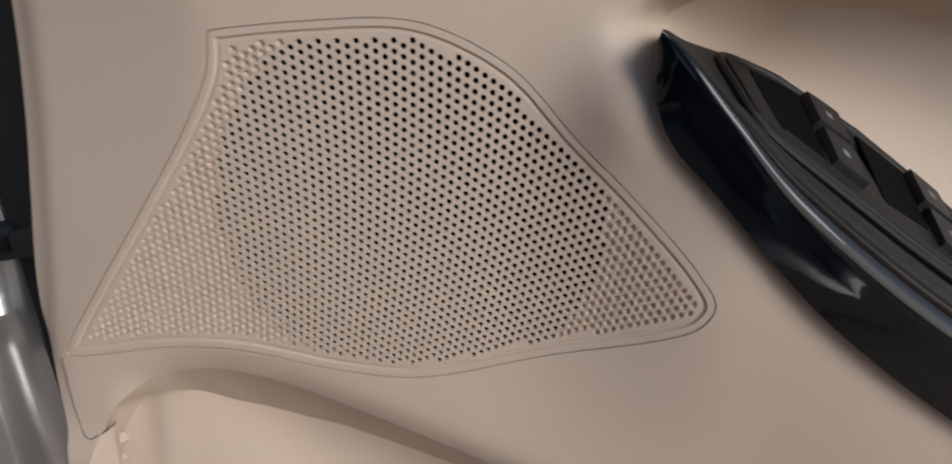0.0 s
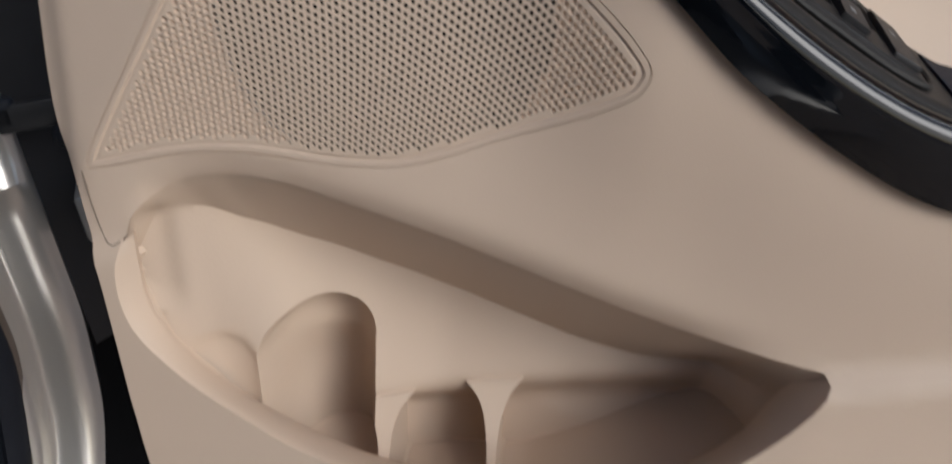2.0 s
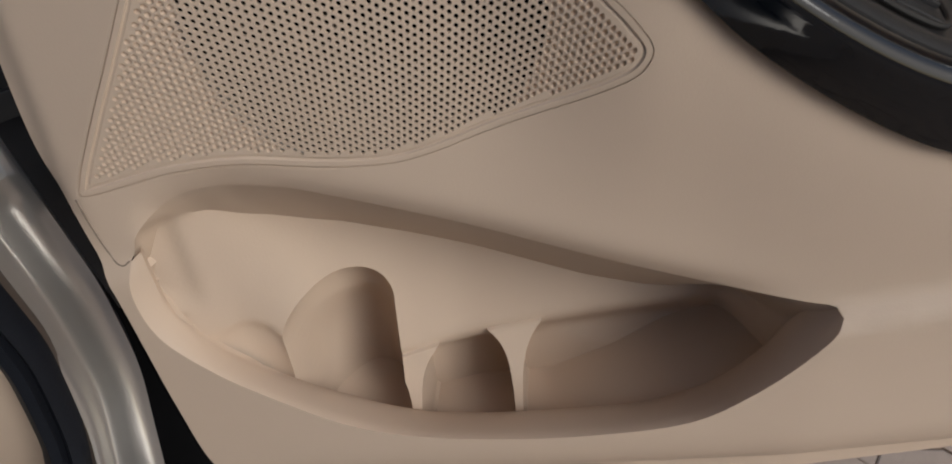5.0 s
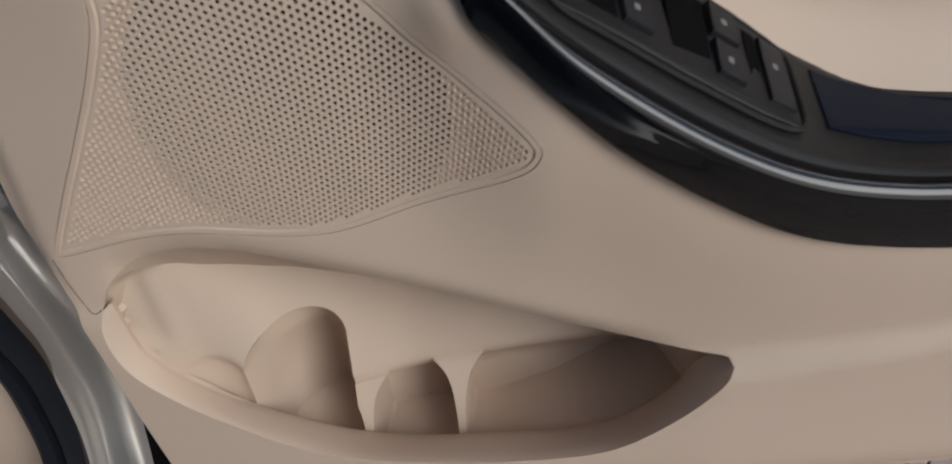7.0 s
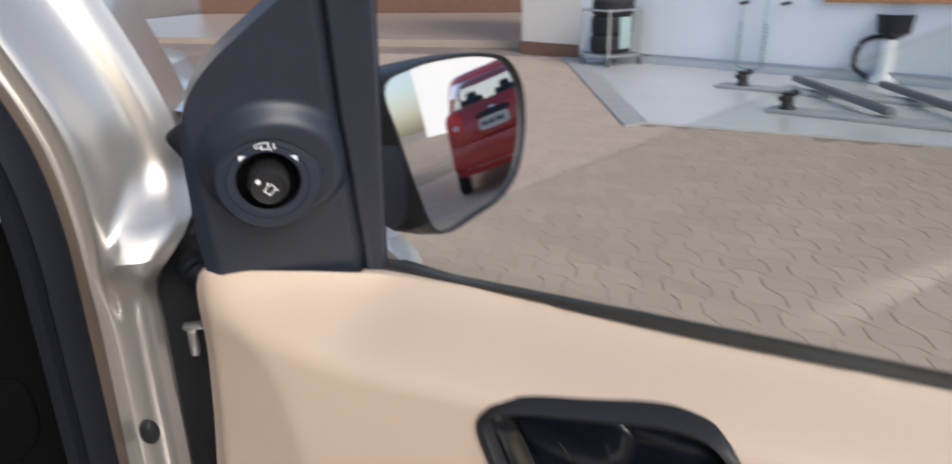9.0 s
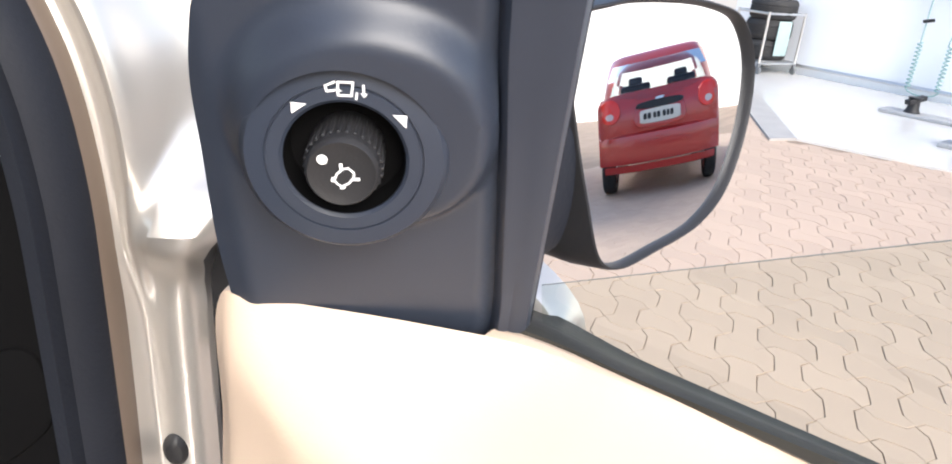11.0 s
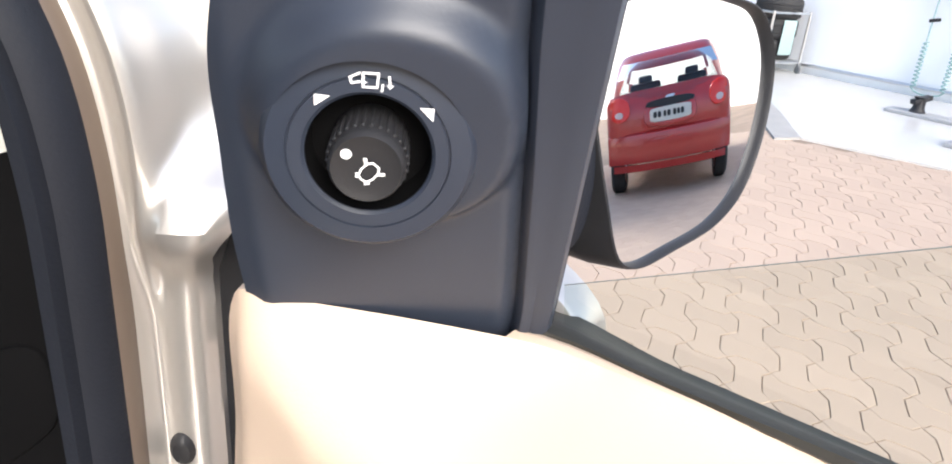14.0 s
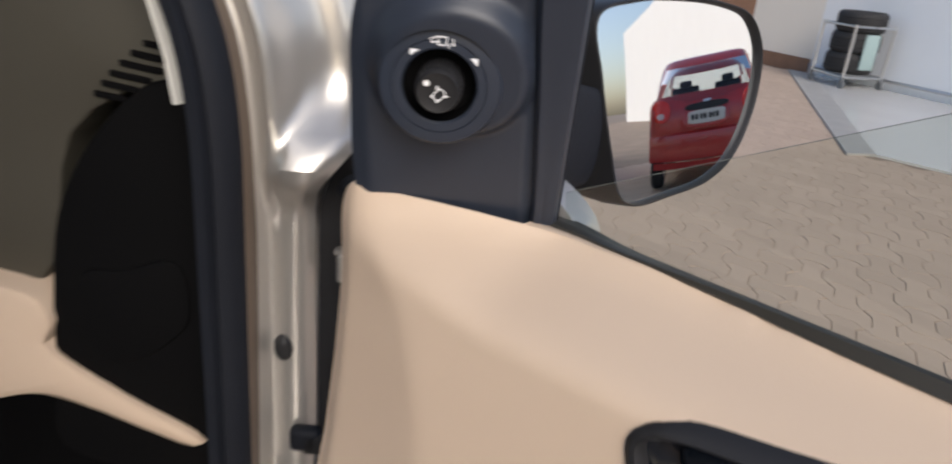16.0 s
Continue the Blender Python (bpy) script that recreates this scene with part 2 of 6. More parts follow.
def box_bm(size, bevel=0.0, m=None, segments=2):
    bm = bmesh.new()
    bmesh.ops.create_cube(bm, size=1, matrix=Matrix.Diagonal((*size, 1)))
    if bevel:
        bmesh.ops.bevel(bm, geom=bm.edges[:], offset=bevel, segments=segments, affect="EDGES", profile=0.5)
    if m is not None:
        bmesh.ops.transform(bm, matrix=m, verts=bm.verts)
    return bm


def lathe(profile, m, sides=48):
    """profile: (radius, height) pairs, turned about the local z of m."""
    bm = bmesh.new()
    rings = []
    for r, h in profile:
        if r < 1e-6:
            rings.append([bm.verts.new((0, 0, h))])
        else:
            rings.append([bm.verts.new((r * math.cos(a), r * math.sin(a), h)) for a in np.linspace(0, 2 * math.pi, sides, endpoint=False)])
    for a, b in zip(rings, rings[1:]):
        for i in range(sides):
            j = (i + 1) % sides
            if len(a) == 1 and len(b) == 1:
                continue
            if len(a) == 1:
                bm.faces.new((a[0], b[j], b[i]))
            elif len(b) == 1:
                bm.faces.new((a[i], a[j], b[0]))
            else:
                bm.faces.new((a[i], a[j], b[j], b[i]))
    bmesh.ops.transform(bm, matrix=m, verts=bm.verts)
    bmesh.ops.recalc_face_normals(bm, faces=bm.faces)
    return bm


def slab(outline, thick, place, bevel=0.0):
    """A flat plate from a 2D outline; place(u, v, h) gives the world point, h up to thick."""
    n = len(outline)
    rows = []
    mid = np.mean(outline, 0)
    prof = [(0.0, 0.0), (0.0, thick - bevel), (bevel * 0.3, thick - bevel * 0.3), (bevel, thick)] if bevel else [(0.0, 0.0), (0.0, thick)]
    for ins, h in prof:
        ring = []
        for i in range(n):
            a, b = np.array(outline[i - 1]), np.array(outline[(i + 1) % n])
            t = (b - a) / max(1e-9, np.linalg.norm(b - a))
            nrm = np.array((-t[1], t[0]))
            if nrm @ (mid - outline[i]) < 0:
                nrm = -nrm
            q = np.array(outline[i]) + nrm * ins
            ring.append(place(q[0], q[1], h))
        rows.append(np.array(ring))
    v, fc = strip(rows, True)
    k = len(rows)
    fc = fc + [tuple((k - 1) * n + i for i in range(n)), tuple(range(n))[::-1]]
    return v, fc


# ---- the open front door ----
door = thing("door_assembly", "open front car door with beige inner trim and champagne outer shell", "car door")


def plane_y(x, z):
    """The mean leaning plane of the door's inner face."""
    return -0.012 + 0.17 * (np.asarray(z) - 0.6) + 0.05 * (np.asarray(x) - 0.11)


def at(x, z, w=0.0):
    return np.stack([np.asarray(x, float), plane_y(x, z) + w, np.asarray(z, float)], -1)


LINE_TOP = ([0.09, 0.11, 0.155, 0.20, 0.30, 0.50, 0.70, 1.00], [0.933, 0.931, 0.924, 0.915, 0.910, 0.904, 0.900, 0.895])
LINE_ROLL = ([0.09, 0.11, 0.155, 0.20, 0.30, 0.50, 0.70, 1.00], [0.0, 0.002, 0.032, 0.062, 0.062, 0.044, 0.022, 0.0])
LINE_CREASE = ([0.58, 0.636, 0.655, 0.70, 0.734, 0.769, 0.82, 0.872, 0.919, 0.95], [0.104, 0.110, 0.121, 0.152, 0.176, 0.187, 0.180, 0.160, 0.119, 0.100])
LINE_BOWL = ([0.30, 0.335, 0.376, 0.419, 0.461, 0.502, 0.543, 0.604, 0.664, 0.733, 0.85, 1.0], [0.776, 0.785, 0.797, 0.807, 0.814, 0.816, 0.814, 0.806, 0.794, 0.777, 0.745, 0.70])
LINE_REST = ([0.335, 0.353, 0.364, 0.386, 0.413, 0.459, 0.508, 0.553, 0.607, 0.652, 0.70, 0.78, 0.90, 1.0], [0.776, 0.774, 0.770, 0.7585, 0.748, 0.7175, 0.684, 0.664, 0.654, 0.646, 0.636, 0.622, 0.61, 0.60])
LINE_LOW = ([0.346, 0.352, 0.370, 0.414, 0.460, 0.507, 0.554, 0.623, 0.686, 0.716, 0.80, 1.0], [0.770, 0.741, 0.721, 0.677, 0.643, 0.615, 0.605, 0.602, 0.605, 0.615, 0.61, 0.60])
POCKET_TOP = ([0.117, 0.119, 0.124, 0.127, 0.131, 0.141, 0.158, 0.180, 0.212, 0.248, 0.292, 0.362, 0.414, 0.483, 0.50], [0.560, 0.580, 0.598, 0.604, 0.613, 0.622, 0.631, 0.634, 0.629, 0.617, 0.601, 0.573, 0.554, 0.538, 0.537])


def lip(x, table, soft=0.012):
    """The table's value at x, its corners softened."""
    return sum(np.interp(np.asarray(x) + d * soft, *table) for d in (-1, -0.5, 0, 0.5, 1)) / 5


def relief(x, z):
    """Depth of the trim's skin behind the mean plane (towards the outside of the car)."""
    x, z = np.asarray(x, float), np.asarray(z, float)
    w = np.zeros_like(x)
    # front return, behind the crease
    d = lip(z, LINE_CREASE, 0.006) - x
    w += 0.19 * 0.5 * (d + np.sqrt(d * d + 0.003**2))
    # the roll towards the window
    top = lip(x, LINE_TOP)
    w += lip(x, LINE_ROLL) * smooth01((z - top + 0.034) / 0.034) ** 1.15
    w += 0.006 * np.exp(-(((z - 0.853) / 0.016) ** 2)) * smooth01((x - 0.43) / 0.1)
    # hollow above the armrest
    up, low = lip(x, LINE_BOWL), lip(x, LINE_REST)
    t = (up - z) / np.maximum(up - low, 0.004)
    depth = 0.075 * smooth01((x - 0.330) / 0.078)
    end = np.minimum(depth, 0.064 * smooth01((x - 0.335) / 0.045))
    hollow = depth * smooth01(t / 0.42) - (depth - end) * smooth01((t - 0.6) / 0.4)
    under = np.minimum(lip(x, LINE_LOW) + 0.015, low - 0.012 - 0.055 * smooth01((x - 0.66) / 0.10))
    back = end * smooth01((z - under) / np.maximum(low - under, 0.004))
    w += np.where(t < 0, 0, np.where(z > low, hollow, back)) * (x > 0.330)
    # swelling round the loudspeaker and towards the armrest
    rise = lip(x, ([0.25, 0.34, 0.40, 0.46, 0.507, 0.554, 0.62, 0.7, 1.0], [0.725, 0.722, 0.700, 0.658, 0.635, 0.624, 0.620, 0.620, 0.61]), 0.02)
    along = smooth01((x - 0.30) / 0.09) * smooth01((0.95 - x) / 0.2)
    w -= 0.019 * along * np.exp(-((np.minimum(0, z - rise - 0.01) / 0.095) ** 2)) * smooth01((rise + 0.075 - z) / 0.06)
    # shoulder round the armrest's front tip
    w -= 0.009 * np.exp(-(((x - 0.346) / 0.017) ** 2) - ((z - 0.757) / 0.017) ** 2)
    # lip of the map pocket, proud of the skin above it
    line = np.interp(x, [0.13, 0.48, 0.60, 0.75, 1.0], [0.60, 0.537, 0.557, 0.585, 0.60])
    fade = np.interp(x, [0.0, 0.13, 0.48, 0.62, 0.8, 1.0], [0.2, 0.4, 1.0, 0.6, 0.15, 0.0])
    w -= 0.013 * fade * smooth01((line - z + 0.004) / 0.014)
    # soft roll into the map pocket
    over = z - lip(x, POCKET_TOP, 0.004)
    w += 0.006 * np.clip((0.018 - over) / 0.018, 0, 1) ** 2 * (over > -0.03) * smooth01((x - 0.128) / 0.02) * smooth01((0.480 - x) / 0.08)
    # tuck-under at the bottom edge
    w += 0.055 * smooth01((0.46 - z) / 0.11) ** 1.5
    # rounded front edge
    w += 0.004 * smooth01((0.112 - x) / 0.012) ** 2
    return w


def skin(x, z, off=0.0):
    return at(x, z, relief(x, z) + off)


pocket_hole = np.concatenate([
    curve([(0.127, 0.604), (0.131, 0.613), (0.141, 0.622), (0.158, 0.631), (0.180, 0.634), (0.212, 0.629), (0.248, 0.617), (0.292, 0.601),
           (0.362, 0.573), (0.414, 0.554), (0.466, 0.5415), (0.484, 0.5380)], 90),
    curve([(0.4865, 0.5345), (0.472, 0.511), (0.448, 0.486), (0.415, 0.465), (0.354, 0.457), (0.300, 0.458), (0.246, 0.465), (0.210, 0.478), (0.176, 0.500),
           (0.146, 0.524), (0.123, 0.553), (0.119, 0.580), (0.124, 0.600)], 90)])
bezel_loop = curve([(0.287, 0.868), (0.292, 0.876), (0.304, 0.881), (0.341, 0.884), (0.390, 0.885), (0.410, 0.880), (0.421, 0.867), (0.424, 0.853),
                    (0.419, 0.838), (0.407, 0.828), (0.377, 0.820), (0.334, 0.812), (0.318, 0.814), (0.306, 0.826), (0.294, 0.848)], 72, True)
grille_loop = curve([(0.1885, 0.7748), (0.1890, 0.7766), (0.1905, 0.7772), (0.227, 0.7815), (0.262, 0.783), (0.280, 0.779), (0.304, 0.767), (0.327, 0.746), (0.351, 0.726), (0.375, 0.703),
                     (0.383, 0.690), (0.379, 0.680), (0.367, 0.672), (0.323, 0.655), (0.272, 0.640), (0.240, 0.640), (0.194, 0.646), (0.161, 0.645),
                     (0.113, 0.638), (0.114, 0.644), (0.131, 0.672), (0.152, 0.703), (0.177, 0.742), (0.187, 0.762)], 260, True)


def shrink(loop, d):
    n = len(loop)
    t = np.roll(loop, -2, 0) - np.roll(loop, 2, 0)
    t /= np.linalg.norm(t, axis=1)[:, None]
    nrm = np.stack([-t[:, 1], t[:, 0]], 1)
    area = np.sum(loop[:, 0] * np.roll(loop[:, 1], -1) - np.roll(loop[:, 0], -1) * loop[:, 1])
    return loop + nrm * d * (1 if area > 0 else -1)


left_edge = curve([(0.110, 0.931), (0.102, 0.927), (0.098, 0.916), (0.098, 0.879), (0.097, 0.80), (0.096, 0.72), (0.097, 0.66), (0.104, 0.633), (0.110, 0.587), (0.112, 0.546),
                   (0.114, 0.50), (0.120, 0.445), (0.140, 0.400), (0.18, 0.362), (0.25, 0.346), (0.5, 0.338)], 170)
far_edge = [(0.7, 0.346), (0.9, 0.36), (0.96, 0.38), (0.985, 0.42), (1.0, 0.5), (1.0, 0.6), (1.0, 0.7), (1.0, 0.8), (1.0, 0.885)]
tx = np.linspace(1.0, 0.112, 110)
top_edge = np.stack([tx, lip(tx, LINE_TOP)], 1)
outer = np.concatenate([left_edge, far_edge, top_edge])
bx0 = np.linspace(0.345, 0.985, 130)
lx = np.linspace(0.500, 0.90, 70)
lip_lines = [np.stack([lx, np.interp(lx, [0.13, 0.48, 0.60, 0.75, 1.0], [0.60, 0.537, 0.557, 0.585, 0.60]) + o], 1) for o in (0.0045, -0.001, -0.0045, -0.0105)]
bowl_lines = [np.stack([bx0, lip(bx0, LINE_BOWL) + o], 1) for o in (0.0015, -0.003, -0.009)]
v2, f2 = fill(outer, [pocket_hole, shrink(bezel_loop, 0.004), shrink(grille_loop, 0.001)], 0.0062, bowl_lines + lip_lines)
from_arrays("trim_panel", skin(v2[:, 0], v2[:, 1]), f2, BEIGE, door, "grained beige moulded door trim")

# turned edges of the panel: front and bottom edge, pocket lip
side = left_edge[left_edge[:, 1] > 0.41]
rows = [skin(side[:, 0], side[:, 1], o) for o in (0.0, 0.004, 0.03)]
rows[1][:, 0] -= 0.002
v, fc = strip(rows)
from_arrays("trim_edge", v, [q[::-1] for q in fc], BEIGE, door)

# the seam between the upper and lower panel, beside the pocket
seam = curve([(0.1105, 0.637), (0.112, 0.620), (0.1145, 0.605), (0.1165, 0.600), (0.1200, 0.5985), (0.1235, 0.6005)], 30)
v, fc = tube(skin(seam[:, 0], seam[:, 1], 0.0001), 0.0005, 6)
from_arrays("panel_seam", v, fc, SEAMBROWN, door)
rim_out = pocket_hole[90:]
rim_in = curve([(0.4845, 0.5345, 0.002), (0.474, 0.512, 0.016), (0.458, 0.473, 0.026), (0.432, 0.446, 0.030), (0.396, 0.431, 0.032), (0.352, 0.429, 0.032), (0.286, 0.431, 0.032), (0.242, 0.440, 0.031),
                (0.202, 0.462, 0.028), (0.175, 0.482, 0.024), (0.143, 0.519, 0.016), (0.127, 0.556, 0.008), (0.127, 0.583, 0.005), (0.130, 0.604, 0.001)], 90)
O3, I3 = skin(rim_out[:, 0], rim_out[:, 1]), at(rim_in[:, 0], rim_in[:, 1], rim_in[:, 2])
rim_rows = [O3]
rim_taper = smooth01(np.minimum(np.arange(90), 89 - np.arange(90)) / 12)[:, None]
for k, up in ((0.08, 0.0012), (0.25, 0.0022), (0.5, 0.0026), (0.75, 0.0022), (0.92, 0.0014)):
    rim_rows.append(O3 * (1 - k) + I3 * k + np.array((0, 0, up)) * rim_taper)
drop = smooth01((I3[:, 0] - 0.150) / 0.050)[:, None]
rim_rows += [I3, I3 + np.array((0, 0.0015, -0.003)) * drop + np.array((-0.0004, 0.002, 0)) * (1 - drop), I3 + np.array((0, 0.0025, -0.05)) * drop + np.array((-0.0010, 0.004, 0)) * (1 - drop)]
v, fc = strip(rim_rows)
from_arrays("pocket_rim", v, [q[::-1] for q in fc], BEIGE, door, "rounded beige lip of the map pocket")


# ---- map pocket ----
def niche(x, z, cx, half, top, deep):
    """Depth of an arched bottle hollow in the pocket's back."""
    r = half
    zc = top - r
    d = np.where(z > zc, np.hypot(x - cx, z - zc), np.abs(x - cx))
    return deep * np.sqrt(np.clip(1 - (d / r) ** 2, 0, 1)) * smooth01((r - d) / 0.004)


BAND = ([0.12, 0.135, 0.155, 0.175, 0.2035, 0.240, 0.280, 0.357, 0.398, 0.459, 0.49], [0.004, 0.010, 0.021, 0.041, 0.059, 0.070, 0.077, 0.080, 0.078, 0.066, 0.035])
DEEP = ([0.12, 0.135, 0.155, 0.175, 0.2035, 0.240, 0.280, 0.455, 0.49], [0.010, 0.015, 0.024, 0.038, 0.057, 0.071, 0.080, 0.080, 0.004])
RIBS = ((0.2432, 0.0028, 0.0145), (0.3110, 0.0028, 0.0150))


def rib_gap(x, z, cx, stem, flare):
    """Distance outside a rib whose flat top flares out at z = 0.469."""
    return np.abs(x - cx) - stem - flare * np.exp(-np.maximum(0, 0.469 - z) / 0.011)


def pocket_w(x, z):
    top = lip(x, POCKET_TOP, 0.004)
    band = lip(x, BAND, 0.006)
    d = top - z
    t = np.clip(d / band, 0, 1)
    wall = lip(x, DEEP, 0.008) * t - 0.022 * np.clip((d - band) / 0.075, 0, 1) * smooth01((x - 0.150) / 0.045)
    gap = np.minimum(*(rib_gap(x, z, *r) for r in RIBS))
    low = smooth01((0.476 - z) / 0.050) * smooth01((x - 0.232) / 0.010)
    hollow = 0.040 * low
    on_rib = (gap < 0.0) & (z < 0.4695)
    w = wall + np.where(on_rib, -0.001 - 0.36 * (0.469 - z), hollow)
    w += niche(x, z, 0.2055, 0.0320, 0.540, 0.048) * (0.85 + 0.6 * smooth01((0.52 - z) / 0.06)) + niche(x, z, 0.1520, 0.0240, 0.532, 0.004)
    w += 0.004 * smooth01((0.145 - x) / 0.012) * smooth01((0.618 - z) / 0.008) * smooth01((z - 0.545) / 0.02)
    return (relief(x, np.where(x < 0.150, np.maximum(z, 0.60), top)) + 0.0008) * (1 - t) + w


wide_hole = shrink(pocket_hole, -0.0015)
lining_out = np.concatenate([wide_hole[2:88], curve([(0.4862, 0.5345), (0.486, 0.47), (0.465, 0.385), (0.30, 0.375), (0.16, 0.385), (0.119, 0.47), (0.1165, 0.550), (0.1185, 0.578)], 80), wide_hole[166:178]])
px = np.linspace(0.150, 0.478, 104)
pocket_lines = [np.stack([px, lip(px, POCKET_TOP, 0.004) - lip(px, BAND, 0.006)], 1)]
for cx, r, ztop in ((0.2055, 0.0320, 0.540),):
    for k in (1.0, 0.95):
        a = np.linspace(0.02, math.pi - 0.02, 40)
        pocket_lines.append(np.stack([cx + r * k * np.cos(a), ztop - r + r * k * np.sin(a)], 1))
for x in (0.1737, 0.1755, 0.2355, 0.2373):
    pocket_lines.append(np.array([(x, z) for z in np.linspace(0.507, 0.40, 26)]))
for cx, stem, flare in RIBS:
    rz = np.linspace(0.4690, 0.400, 34)
    for s in (-1, 1):
        for o in (-0.0003, 0.0009):
            half = stem + flare * np.exp(-(0.469 - rz) / 0.011) + o
            pocket_lines.append(np.stack([cx + s * half, rz], 1))
    for z in (0.4691, 0.4700):
        pocket_lines.append(np.stack([np.linspace(cx - stem - flare, cx + stem + flare, 8), np.full(8, z)], 1))
v2, f2 = fill(lining_out, [], 0.0042, pocket_lines)
from_arrays("map_pocket", at(v2[:, 0], v2[:, 1], pocket_w(v2[:, 0], v2[:, 1])), f2, BEIGE_POCKET, door, "beige map pocket with bottle hollows")
fx = np.linspace(0.12, 0.482, 40)
floor_rows = []
for w in np.linspace(0.036, 0.15, 10):
    floor_rows.append(np.stack([fx, plane_y(fx, 0.43) + w, 0.392 + 0.55 * np.maximum(0, (0.235 - fx)) + 0.40 * np.maximum(0, fx - 0.33) + 0 * fx], 1))
v, fc = strip(floor_rows)
from_arrays("pocket_floor", v, fc, BEIGE_POCKET, door)


# ---- loudspeaker grille ----
inner = shrink(grille_loop, 0.0062)
ANCHOR = np.array((0.26684, 0.73351))
# steps of the hole pattern at a few places of the grille: place, step down a column, step to the next column (mm)
STEPS = np.array([(0.1884, 0.7213, 0.65, -3.33, 4.27, -1.59), (0.2282, 0.6682, -0.19, -3.53, 2.79, -1.95), (0.3379, 0.7018, -0.72, -4.06, 2.50, -2.17),
                  (0.2802, 0.7660, -0.08, -3.61, 3.10, -1.95), (0.2666, 0.7299, -0.24, -3.64, 2.89, -1.91), (0.2169, 0.7633, 0.41, -3.65, 3.81, -1.94), (0.1457, 0.6564, 0.05, -2.75, 3.20, -1.25)])


def slopes(p):
    """Rows of the derivatives by x and by z of x, z, x2, xz, z2."""
    x, z = p
    return np.array(((1, 0, 2 * x, z, 0), (0, 1, 0, x, 2 * z)))


lhs, rhs_j, rhs_i = [], [], []
for px0, pz0, ax, az, bx_, bz_ in STEPS:
    grad = np.linalg.inv(np.array(((ax, bx_), (az, bz_))) * 0.001)
    lhs.append(slopes((px0 - ANCHOR[0], pz0 - ANCHOR[1])))
    rhs_j.append(grad[0])
    rhs_i.append(grad[1])
lhs = np.concatenate(lhs)
coef_j = np.linalg.lstsq(lhs, np.concatenate(rhs_j), rcond=None)[0]
coef_i = np.linalg.lstsq(lhs, np.concatenate(rhs_i), rcond=None)[0]
seed, centres, shears = {(0, 0): ANCHOR}, [], []
queue, grille_room = collections.deque([(0, 0)]), shrink(grille_loop, 0.0050)
while queue:
    key = queue.popleft()
    p = seed[key]
    for _ in range(4):
        x, z = p - ANCHOR
        powers = np.array((x, z, x * x, x * z, z * z))
        jac = np.stack([slopes((x, z)) @ coef_j, slopes((x, z)) @ coef_i])
        p = p + np.linalg.solve(jac, np.array(key) - (powers @ coef_j, powers @ coef_i))
    if not inside(grille_room, p[None])[0]:
        continue
    centres.append(p)
    step_m = np.linalg.inv(jac)
    shears.append(step_m @ np.linalg.inv(np.array(((0, 0.866), (-1, -0.5)))))
    for d in ((1, 0), (-1, 0), (0, 1), (0, -1)):
        k = (key[0] + d[0], key[1] + d[1])
        if k not in seed:
            seed[k] = p + step_m @ np.array(d)
            queue.append(k)
centres, shears = np.array(centres), np.array(shears)
room = inside(shrink(grille_loop, 0.0077), centres)
centres, shears = centres[room], shears[room]
CIRCLE = np.array((0.2645, 0.7115))
through_hole = np.hypot(*(centres - CIRCLE).T) < 0.0765
SIDES = 10
HOLE, BLIND = 0.325, 0.395
ang = np.linspace(0, 2 * math.pi, SIDES, endpoint=False)
unit = np.stack([np.cos(ang), np.sin(ang)], 1)
rings2 = np.array([unit @ m.T * (HOLE if deep else BLIND) for m, deep in zip(shears, through_hole)])
verts = [Vector(q) for q in inner]
edges = [(i, (i + 1) % len(inner)) for i in range(len(inner))]
k0 = len(verts)
for i, c in enumerate(centres):
    b0 = k0 + i * SIDES
    verts += [Vector(c + q) for q in rings2[i]]
    edges += [(b0 + j, b0 + (j + 1) % SIDES) for j in range(SIDES)]
vo, _, fo, _, _, _ = delaunay_2d_cdt(verts, edges, [], 0, 1e-8)
gv = np.array([tuple(q) for q in vo])
gf = np.array([q for q in fo if len(q) == 3])
owner = np.where(gf >= k0, (gf - k0) // SIDES, -1)
keep = inside(inner, gv[gf].mean(1)) & ~((owner[:, 0] >= 0) & (owner[:, 0] == owner[:, 1]) & (owner[:, 1] == owner[:, 2]))
gf = gf[keep]
a = gv[gf]
turn = (a[:, 1, 0] - a[:, 0, 0]) * (a[:, 2, 1] - a[:, 0, 1]) - (a[:, 1, 1] - a[:, 0, 1]) * (a[:, 2, 0] - a[:, 0, 0])
gf[turn < 0] = gf[turn < 0][:, ::-1]


def grille_y(p, off=0.0):
    r = np.hypot(p[:, 0] - CIRCLE[0], p[:, 1] - CIRCLE[1])
    return skin(p[:, 0], p[:, 1], 0.0006 - 0.0012 * smooth01((0.09 - r) / 0.05) + off)


V, F = [grille_y(gv)], [tuple(q) for q in gf]
count = len(gv)
for c, r2, deep in zip(centres, rings2, through_hole):
    levels = ((1.0, 0.0), (0.96, 0.0003), (0.93, 0.0013)) if deep else ((1.0, 0.0), (0.92, 0.0006), (0.76, 0.0012), (0.45, 0.0016))
    V += [grille_y(c + r2 * k, o) for k, o in levels]
    for k in range(0, (len(levels) - 1) * SIDES, SIDES):
        F += [(count + k + j, count + k + SIDES + j, count + k + SIDES + (j + 1) % SIDES, count + k + (j + 1) % SIDES) for j in range(SIDES)]
    count += len(levels) * SIDES
    if not deep:
        F.append(tuple(count - SIDES + j for j in range(SIDES)))
grille = from_arrays("speaker_grille", np.concatenate(V), F, BEIGE, door, "perforated beige loudspeaker grille")
